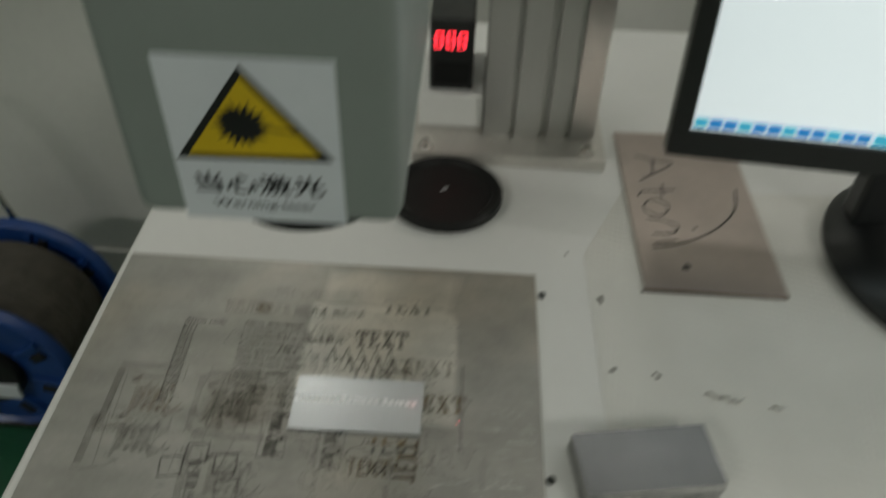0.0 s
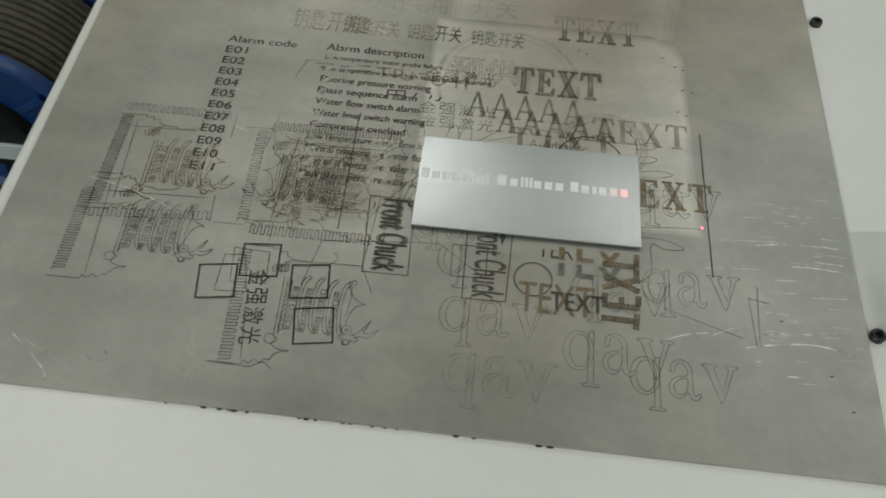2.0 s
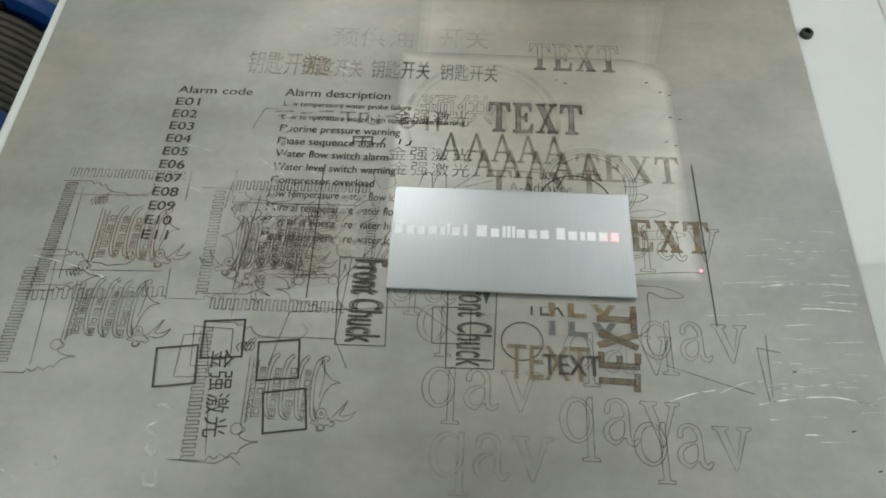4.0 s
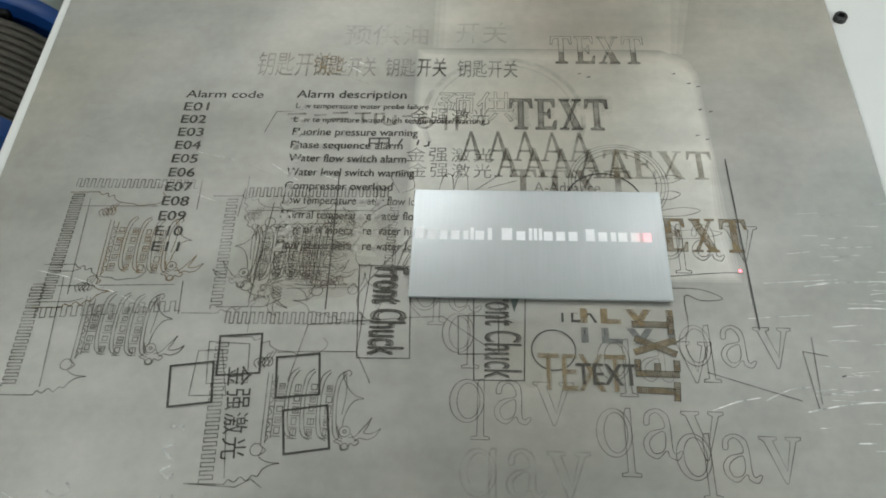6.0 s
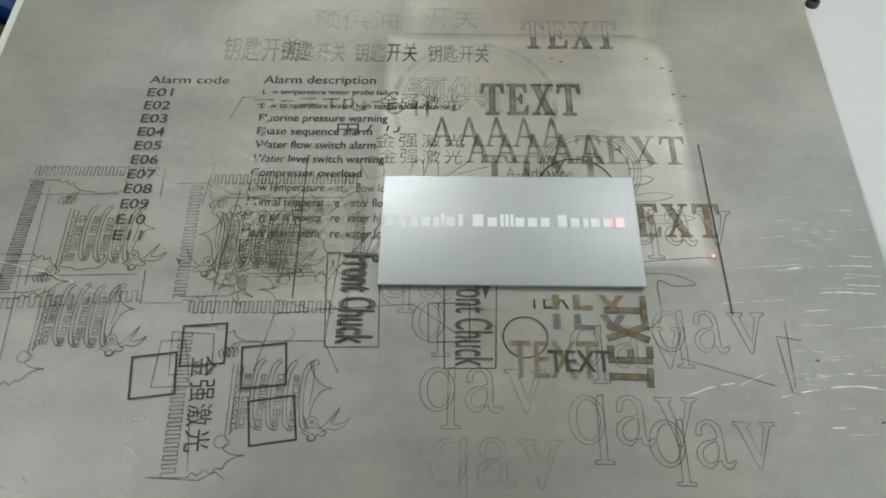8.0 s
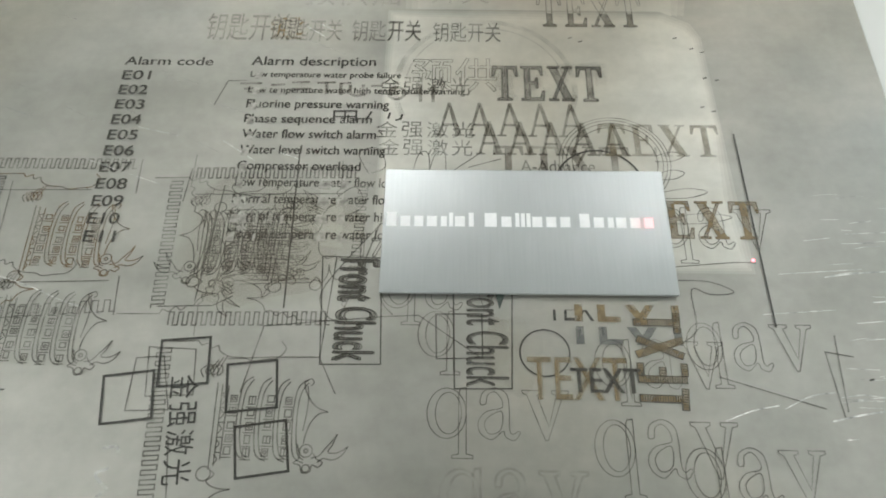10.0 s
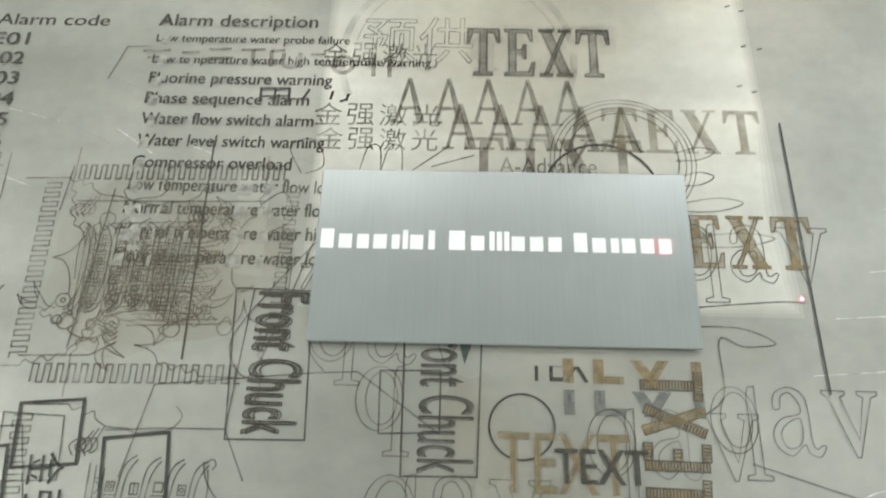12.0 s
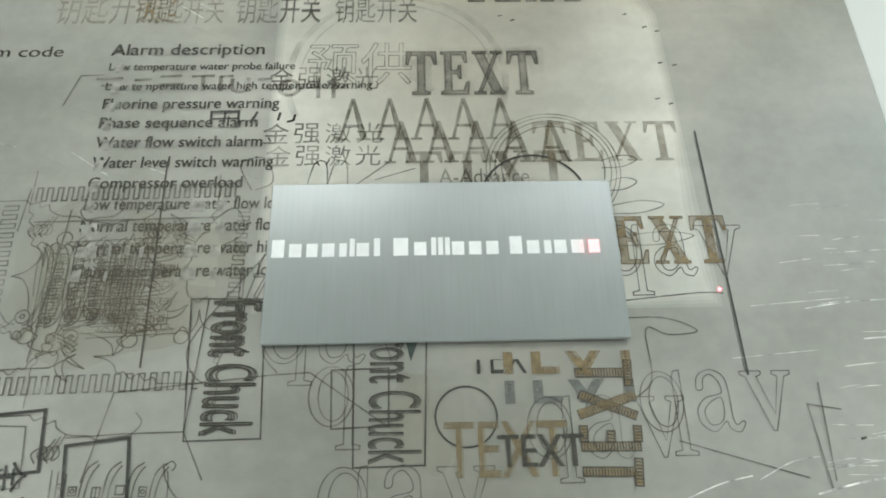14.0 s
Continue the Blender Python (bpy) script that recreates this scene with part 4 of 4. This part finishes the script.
def scratches():
    for pts, w in (
        ([(-81.6, 48.3), (-73, 51.6), (-64.6, 53.4)], 0.55), ([(-62.9, 52.4), (-54, 56.6), (-46.5, 57.8)], 0.5), ([(-44.9, 56.2), (-38, 57.2), (-30, 56.6), (-12, 60)], 0.35),
        ([(-49.3, 48.6), (-36, 51.5), (-21, 52.8), (-6, 50)], 0.8), ([(-45, 112), (-36, 113.2)], 0.3), ([(-30, 115), (-12, 116)], 0.3),
        ([(-41, 98), (-28.6, 99.8), (-13.7, 100.6), (-6, 100.2)], 0.6), ([(-16.9, 104.9), (-5, 104.6)], 0.35), ([(-34.2, 81.3), (-28.4, 81.9), (-23.2, 82.3)], 0.4), ([(-34.8, 38.1), (-28.8, 38.3)], 0.8), ([(-29.5, 35.6), (-20, 36.2)], 0.35), ([(-46.5, 43), (-42.7, 43.3)], 0.4), ([(-27, 88.9), (-18.6, 89.3), (-5, 88.5)], 0.7), ([(-17, 92.4), (-5, 92)], 0.5), ([(-56, 99), (-28, 101.2)], 0.35), ([(-22, 74.5), (-6, 75.8)], 0.3), ([(-16, 97), (-3, 96)], 0.3),
        ([(-336, 98.3), (-318, 94.5), (-305, 90.2), (-293.8, 85.5), (-280, 81)], 0.5), ([(-300, 143), (-284, 137), (-270, 132)], 0.3), ([(-284, 158), (-268, 154)], 0.25),
        ([(-232, 148), (-222, 144)], 0.3), ([(-251, 152), (-238, 143)], 0.3), ([(-338, 20), (-322, 8), (-318, 2)], 0.6), ([(-332, 18), (-312, 9)], 0.35),
        ([(-228, 212), (-218, 205)], 0.4), ([(-224, 214), (-214, 208)], 0.25),
        ([(-64, 84), (-40, 86)], 0.25),
    ):
        stroke(pts, w * 0.62, M_SCRATCH, "bright scratch in the steel", 5, name="scratch")
    rng = random.Random(31)
    for n in range(34):
        x, y = rng.uniform(-46, -6), rng.uniform(44, 138)
        long, rise = rng.uniform(3, 13), rng.uniform(-0.6, 1.2)
        stroke([(x, y), (x + long * 0.5, y + rise * 0.7), (min(x + long, -1.5), y + rise)], rng.uniform(0.09, 0.20), M_SCRATCH, "fine bright scratch", 4, name="scratch")
    for n in range(18):
        x, y = rng.uniform(-340, -200), rng.uniform(130, 230)
        long = rng.uniform(6, 18)
        stroke([(x, y), (x + long, y - long * rng.uniform(0.3, 0.55))], rng.uniform(0.10, 0.18), M_CHALK, "fine pale scratch", name="scratch")
    for pts in ([(-266, 31), (-269.5, 29.5), (-267.5, 27), (-265, 25)], [(-266.5, 24), (-268.6, 21.5), (-266, 19.5), (-264.4, 21)], [(-267.4, 14), (-266, 9), (-262, 9), (-263.4, 14)], [(-269, 37), (-265, 37.5), (-264, 35)], [(-306, 14), (-302, 12.4), (-298, 14), (-300, 17)]):
        stroke(pts, 0.9, M_CHALK, "pale chalky scrawl", 5, name="scrawl")
    for x, y in ((-78, 205.5), (-72, 199.8), (-68, 198), (-69, 184.5), (-64.5, 183.5), (-72, 170), (-68, 168), (-120, 205), (-116, 203), (-35, 62), (-18, 40), (-12, 26)):
        stroke([(x, y), (x + 1.6, y + 0.4)], 0.6, M_DARK, "small dark nick", name="nick")


scratches()


def pointer_spots():
    f = ink()
    f.fill([(-63.6 + 0.5 * math.cos(k * 0.628), 104.2 + 0.5 * math.sin(k * 0.628)) for k in range(10)])
    spot = f.done("pointer_spot", PINKDOT, None)
    tagged(spot, "small red pointer light spot on the steel", "light spot")


pointer_spots()


def pointer_beam():
    """The red aiming light that falls from the head onto the end of the marked line."""
    data = bpy.data.lights.new("aiming_light", "SPOT")
    data.energy, data.color, data.spot_size, data.spot_blend, data.shadow_soft_size = 1.6, (1.0, 0.04, 0.08), radians(1.9), 1.0, 0.0005
    new("aiming_light", data).matrix_world = look((-0.150, 0.092, 1.030), (-0.0985, 0.1172, 0.804))


pointer_beam()


def burrs():
    rng = random.Random(21)
    for n in range(22):
        x = -0.275 + 0.150 * rng.random()
        bm = bmesh.new()
        bmesh.ops.create_icosphere(bm, subdivisions=1, radius=0.0003 + 0.0004 * rng.random())
        bmesh.ops.scale(bm, vec=(1.0 + 2.0 * rng.random(), 0.8, 0.7), verts=bm.verts[:])
        bmesh.ops.translate(bm, vec=(x, -0.0003, TOP + 0.0006), verts=bm.verts[:])
        part("burr", bm, BLACK, plate, "black burr on the cut edge")


burrs()


# ---- cards ----
def card_outline(w, h, r=0.0015):
    pts = []
    for cx, cy, a0 in ((w / 2 - r, h / 2 - r, 0), (-w / 2 + r, h / 2 - r, 90), (-w / 2 + r, -h / 2 + r, 180), (w / 2 - r, -h / 2 + r, 270)):
        pts += [(cx + r * math.cos(radians(a0 + a)), cy + r * math.sin(radians(a0 + a))) for a in (0, 45, 90)]
    return pts


def marked_card():
    card = holder("metal_card", "satin aluminium card with a white marked line, on the plate", "card")
    card.matrix_basis = pose(-0.1401, 0.1142, PLATE + 0.0011, 0, 0, 0.25)
    blank = part("blank", slab(card_outline(0.0988, 0.0494, 0.0005), 0.0, 0.001, 0.0002), BRUSHED, card)
    grain = blank.data.uv_layers.new(name="grain")
    for corner in blank.data.loops:
        co = blank.data.vertices[corner.vertex_index].co
        grain.data[corner.index].uv = (co.x * 10 + 0.5, co.y * 10 + 0.5)
    for x, advances in ((-48.2, (556, 556, 500, 556, 333, 222, 556, 278)), (-14.2, (667, 556, 222, 222, 222, 556, 556, 556)), (18.6, (556, 556, 333, 556, 556, 500))):
        for n, advance in enumerate(advances):
            wide = advance * 0.0087
            tall = 5.6 if n == 0 or advance < 300 else 4.2
            f = Flat(Matrix.Translation((0, 0, 0.00103)))
            f.fill([(x, 0.8), (x + wide * 0.72, 0.8), (x + wide * 0.72, 0.8 + tall), (x, 0.8 + tall)])
            f.done("marked_bar", M_WHITE, card, "white frosted bar")
            x += wide
    return card


marked_card()


def blank_card():
    card = holder("metal_card", "blank grey aluminium card in a stack on the table", "card", "stack of blank cards")
    blank = part("blank", slab(card_outline(0.0985, 0.0492), 0.0, 0.00135, 0.0003), ALU_DARK, card)
    blank.data.materials.append(ALU_EDGE)
    for face in blank.data.polygons:
        face.material_index = 1 if abs(face.normal.z) < 0.3 else 0
    return card


def card_stack():
    rng = random.Random(4)
    first_card = blank_card()
    for n in range(13):
        m = pose(0.0700 + 0.0010 * rng.uniform(-1, 1), 0.0722 + 0.0010 * rng.uniform(-1, 1), TOP + 0.0008 + 0.00138 * n, 0, 0, 8.3 + rng.uniform(-0.9, 0.9))
        if n == 0:
            first_card.matrix_basis = m
        else:
            copy_thing(first_card, m)


card_stack()


# ---- the machine ----
def socket_screw(x, y):
    bm = lathe([(0.0031, 0.0), (0.0031, 0.0022), (0.0027, 0.0027), (0.0016, 0.0027), (0.0015, 0.0010)], 20)
    ob = smooth(part("socket_screw", bm, SCREW))
    ob.matrix_basis = pose(x, y, TOP)
    return tagged(ob, "blackened socket screw beside the steel plate", "screw", "table screws")


socket_screw(0.0048, 0.2436)
socket_screw(0.0044, 0.0608)


def laser_head():
    head = holder("laser_head", "grey-green laser marking head over the plate", "laser head")
    x0, x1, y0, y1, z0, z1 = -0.1992, -0.0920, -0.004, 0.165, PLATE + 0.2845, PLATE + 0.45
    smooth(part("housing", box(x0, x1, y0, y1, z0, z1, 0.007, 4), HEADGREY, head))
    part("beam_body", box(-0.194, -0.090, y1 - 0.002, 0.475, z0 + 0.054, z1 - 0.012, 0.004), BODYBEIGE, head, "beige beam housing")
    m = Matrix.Translation((-0.150, 0.092, z0))
    smooth(part("lens_barrel", lathe([(0.048, 0.002), (0.048, -0.033), (0.045, -0.035), (0.045, -0.050), (0.041, -0.052), (0.038, -0.045)], 48, m), RUBBER, head, "round black lens barrel"))
    lx, lz, fy = -0.1785, z0 + 0.001, y0 - 0.0004
    part("warning_label", box(lx, lx + 0.0645, fy, y0 + 0.001, lz, lz + 0.0730), LABEL, head, "pale label with a yellow warning triangle")
    place = Matrix.Translation((lx, fy - 0.0002, lz)) @ Matrix.Rotation(radians(90), 4, "X") @ Matrix.Diagonal((0.93, 0.96, 1, 1))
    f = Flat(place)
    f.fill([(1.6, 30.6), (66.6, 32.0), (33.0, 72.8)])
    f.done("triangle_rim", BLACK, head)
    f = Flat(Matrix.Translation((0, -0.0002, 0)) @ place)
    f.fill([(7.0, 33.2), (61.2, 34.4), (33.2, 68.4)])
    f.done("triangle_field", YELLOW, head)
    f = Flat(Matrix.Translation((0, -0.0004, 0)) @ place)
    star = []
    for k in range(40):
        r = (12.6, 7.4, 10.6, 7.8)[k % 4]
        star.append((30.6 + r * math.cos(2 * math.pi * k / 40), 47.6 + 0.86 * r * math.sin(2 * math.pi * k / 40)))
    f.fill(star)
    f.line([(31, 47.5), (54, 45.0)], 1.0)
    f.done("beam_symbol", BLACK, head)
    f = Flat(Matrix.Translation((0, -0.0002, 0)) @ place)
    f.glyphs("当心激光", 6.8, 14.4, 54, 9.4)
    f.glyphs("当心激光", 7.3, 14.7, 54, 9.4)
    f.glyphs("Warning laser", 13.0, 7.2, 44, 3.6)
    f.done("label_text", BLACK, head)


laser_head()


def column():
    thing = holder("machine_column", "grooved aluminium lifting column on a bolted base plate", "column")
    part("base_plate", box(-0.126, 0.078, 0.432, 0.640, TOP, TOP + 0.014, 0.0015), BASEPLATE, thing)
    outline = [(x - 0.012, y) for x, y in ((-0.040, 0.470), (-0.012, 0.470), (-0.012, 0.478), (-0.006, 0.478), (-0.006, 0.470), (0.020, 0.470), (0.020, 0.480), (0.029, 0.480), (0.029, 0.470), (0.048, 0.470), (0.048, 0.478), (0.054, 0.478), (0.054, 0.470), (0.080, 0.476), (0.080, 0.590), (-0.040, 0.590))]
    part("extrusion", slab(outline, TOP + 0.014, TOP + 0.75, 0.0), PROFILE, thing)
    part("carriage", box(-0.19, -0.053, 0.476, 0.585, TOP + 0.32, TOP + 0.45, 0.004), PROFILE, thing)
    for x in (-0.112, 0.058):
        for y in (0.443, 0.625):
            bm = lathe([(0.0085, 0.0), (0.0085, 0.002), (0.0058, 0.002), (0.0058, 0.0075), (0.0052, 0.008), (0.003, 0.008), (0.003, 0.005)], 20, Matrix.Translation((x, y, TOP + 0.014)))
            smooth(part("bolt", bm, CHROME, thing, "bright socket bolt"))


column()


def control_box():
    thing = holder("control_box", "small black control box with red digits on a pale foot", "control box")
    part("foot", box(-0.122, -0.053, 0.480, 0.58, TOP + 0.0145, TOP + 0.055, 0.003), TABLE, thing, "off-white foot")
    part("case", box(-0.112, -0.066, 0.49, 0.575, TOP + 0.055, TOP + 0.135, 0.003), BEZEL, thing)
    part("window", box(-0.108, -0.070, 0.4885, 0.4905, TOP + 0.062, TOP + 0.088, 0.0006), RUBBER, thing)
    f = Flat(Matrix.Translation((-0.108, 0.4892, TOP + 0.105)) @ Matrix.Rotation(radians(90), 4, "X"))
    for k in range(3):
        x = 2 + 12 * k
        for a, b in (((x, 0), (x + 7, 0)), ((x, 8), (x + 7, 8)), ((x, 16), (x + 7, 16)), ((x, 0), (x, 16)), ((x + 7, 0), (x + 7, 16))):
            f.line([a, b], 1.2)
    f.done("digits", REDLED, thing, "glowing red digits")


control_box()


def lens_cap():
    bm = lathe([(0.052, 0.0), (0.057, 0.003), (0.057, 0.010), (0.054, 0.0125), (0.048, 0.0125), (0.045, 0.009), (0.010, 0.0085), (0.001, 0.0085)], 64)
    cap = holder("lens_cap", "round black plastic lens cap lying on the table", "cap")
    cap.matrix_basis = pose(-0.087, 0.3745, TOP)
    smooth(part("cap", bm, RUBBER, cap))
    f = Flat(Matrix.Translation((0, 0, 0.0091)))
    f.fill([(-6, 0), (1, 3), (3, 6), (-3, 4)])
    f.done("glint_mark", LABEL, cap, "small pale mark")


lens_cap()


# ---- things round the plate ----
def scrap_plate():
    thing = holder("scrap_plate", "pinkish steel offcut with handwriting, lying on the table", "plate")
    part("sheet", slab([(0.097, 0.2575), (0.223, 0.256), (0.222, 0.505), (0.0945, 0.5035)], TOP + 0.0009, TOP + 0.0042, 0.0004), SCRAP, thing)
    part("dark_edge", box(0.0945, 0.2232, 0.2552, 0.2568, TOP + 0.0009, TOP + 0.0036), SCRAPEDGE, thing, "rusty cut edge")
    f = Flat(Matrix.Translation((-0.004, 0.003, TOP + 0.0044)))

    def write(pts, w=2.0):
        f.line(curve_through(pts, 5), w)
    write([(117, 456), (136, 449), (154, 444), (136, 428), (117, 413)])
    write([(134, 451), (132, 426)])
    write([(112, 386), (116, 394), (134, 396), (150, 399)])
    write([(138, 408), (136, 386)])
    f.ring(127, 369, 12, 1.9, ry=12)
    write([(116, 352), (132, 349), (143, 341), (138, 331), (118, 329)])
    write([(116, 314), (128, 318), (139, 320)])
    write([(116, 309), (136, 314), (158, 324), (180, 340), (198, 360), (208, 380), (212, 404)], 2.2)
    write([(158, 340), (161, 338)], 2.8)
    f.done("handwriting", M_BLACK, thing, "black marker scrawl")
    f = Flat(Matrix.Translation((0, 0, TOP + 0.0044)))
    f.fill([(134, 284), (141, 283), (142, 289), (137, 292)])
    f.done("hole", BLACK, thing, "small dark hole")


scrap_plate()


def debris():
    rng = random.Random(9)
    for x, y, s in ((0.0558, 0.2429, 0.0022), (0.057, 0.2395, 0.0015), (0.0595, 0.1641, 0.002), (0.0948, 0.1595, 0.0018), (0.092, 0.1625, 0.0014), (0.030, 0.300, 0.0012)):
        bm = bmesh.new()
        bmesh.ops.create_icosphere(bm, subdivisions=2, radius=s)
        for v in bm.verts:
            v.co *= 1 + 0.5 * (rng.random() - 0.5)
            v.co.z = max(v.co.z * 0.6, -s * 0.4)
        ob = smooth(part("crumb", bm, CRUMB), 60)
        ob.matrix_basis = pose(x, y, TOP + (0.0008 if x > 0.05 else 0) + s * 0.4, 0, 0, rng.uniform(0, 180))
        tagged(ob, "dark crumb of slag on the table", "crumb", "crumbs on the table")
    for x, y, a, n in ((0.137, 0.143, -14, 0.018), (0.152, 0.1395, 10, 0.012), (0.1825, 0.1348, -6, 0.011)):
        pts = [(n * (k / 5 - 0.5), 0.0012 * math.sin(k * 1.7), 0.0011 + 0.0006 * math.sin(k * 2.1) ** 2) for k in range(6)]
        ob = smooth(part("metal_shaving", tube(pts, 0.0009, 6), CHROME), 60)
        ob.matrix_basis = pose(x, y, TOP + 0.0009, 0, 0, a)
        tagged(ob, "bright curled metal shaving on the mat", "shaving", "metal shavings")


debris()


def monitor():
    thing = holder("monitor", "black desktop monitor showing a white window", "monitor")
    w, h, side, foot = 0.412, 0.262, 0.017, 0.026
    base = pose(0.107, 0.334, TOP + 0.094, -8, 0, -5.6)

    def lay(bm):
        bmesh.ops.transform(bm, matrix=base, verts=bm.verts[:])
        return bm
    part("bezel", lay(box(0, w, 0.0, 0.022, 0, foot, 0.002)), BEZEL, thing)
    part("bezel", lay(box(0, w, 0.0, 0.022, h - side, h, 0.002)), BEZEL, thing)
    part("bezel", lay(box(0, side, 0.0005, 0.022, foot - 0.001, h - side + 0.001, 0.002)), BEZEL, thing)
    part("bezel", lay(box(w - side, w, 0.0005, 0.022, foot - 0.001, h - side + 0.001, 0.002)), BEZEL, thing)
    part("back_shell", lay(box(0.01, w - 0.01, 0.0225, 0.05, 0.01, h - 0.01, 0.006)), BEZEL, thing)
    screen = part("screen", lay(box(side - 0.001, w - side + 0.001, 0.004, 0.02, foot - 0.001, h - side + 0.001)), SCREEN, thing, "lit white screen")
    for k in range(12):
        x = side + 0.002 + 0.0122 * k
        part("icon", lay(box(x, x + 0.0105, 0.0032, 0.0038, foot + 0.002, foot + 0.011)), SCREENBLUE if k % 3 else SCREENCYAN, screen)
    part("task_bar", lay(box(side + 0.15, w - side, 0.0032, 0.0038, foot + 0.001, foot + 0.0115)), SCREENCYAN, screen, "blue task bar")
    part("neck", box(0.30, 0.345, 0.345, 0.375, TOP + 0.015, TOP + 0.20, 0.006), BEZEL, thing)
    m = Matrix.Translation((0.377, 0.306, TOP + 0.0008)) @ Matrix.Diagonal((0.105, 0.125, 1, 1))
    smooth(part("base", lathe([(0.97, 0.0), (1.0, 0.003), (1.0, 0.010), (0.96, 0.014), (0.6, 0.020), (0.2, 0.022)], 64, m), BEZEL, thing, "round black foot"))


monitor()


# ---- cable reel on the floor ----
def cable_reel():
    reel = holder("cable_reel", "blue plastic cable reel wound with grey cable", "cable reel")
    cx, cz = -0.912, 0.165

    def axle(y):
        return Matrix.Translation((cx, y, cz)) @ Matrix.Rotation(radians(-90), 4, "X")
    for y, r in ((0.605, 0.160), (0.815, 0.165)):
        bm = lathe([(0.075, 0.0), (r - 0.012, 0.004), (r - 0.004, -0.006), (r, 0.0), (r, 0.018), (r - 0.006, 0.022), (r - 0.014, 0.014), (0.075, 0.012)], 64, axle(y))
        flange = smooth(part("flange", bm, BLUE, reel))
        for k in range(8):
            a = radians(45 * k + 12)
            m = axle(y) @ Matrix.Rotation(a, 4, "Z")
            bm = box(0.085, r - 0.02, -0.006, 0.006, -0.006, 0.004, 0.002)
            bmesh.ops.transform(bm, matrix=m, verts=bm.verts[:])
            part("rib", bm, BLUE, flange)
            bm = box(0.098, r - 0.03, 0.016, 0.034, -0.003, 0.0155, 0.004)
            bmesh.ops.transform(bm, matrix=m, verts=bm.verts[:])
            part("slot", bm, BLACK, flange, "dark slot")
    smooth(part("drum", lathe([(0.10, 0.0), (0.10, 0.19)], 48, axle(0.62)), BLUE, reel))
    smooth(part("hub", lathe([(0.070, -0.012), (0.074, -0.006), (0.074, 0.03), (0.03, 0.03)], 40, axle(0.598)), RUBBER, reel, "black hub"))
    bm = box(-0.03, 0.03, -0.018, 0.018, -0.004, 0.002, 0.002)
    bmesh.ops.transform(bm, matrix=axle(0.584) @ Matrix.Translation((0.035, 0.030, 0)), verts=bm.verts[:])
    part("hub_label", bm, LABEL, reel, "pale paper label")
    rng = random.Random(3)
    for layer_r, shift in ((0.106, 0.0), (0.119, 0.006), (0.131, 0.0)):
        for k in range(13):
            y = 0.636 + shift + 0.0132 * k
            if y > 0.808:
                continue
            pts = [(cx + (layer_r + 0.003 * rng.random()) * math.cos(radians(a)), y + 0.004 * math.sin(radians(a / 2)), cz + layer_r * math.sin(radians(a))) for a in range(0, 361, 10)]
            smooth(part("cable_turn", tube(pts, 0.0066, 8), CABLE, reel), 80)
    stand = tube([(cx - 0.12, 0.60, 0.006), (cx + 0.10, 0.60, 0.006), (cx + 0.10, 0.84, 0.006), (cx - 0.12, 0.84, 0.006)], 0.006)
    smooth(part("stand", stand, RUBBER, reel), 60)
    handle = tube([(cx, 0.845, cz), (cx - 0.01, 0.852, cz + 0.15), (cx - 0.05, 0.858, cz + 0.30), (cx - 0.12, 0.862, cz + 0.42)], 0.006)
    smooth(part("handle", handle, CHROME, reel, "bare wire carrying handle"), 60)


cable_reel()
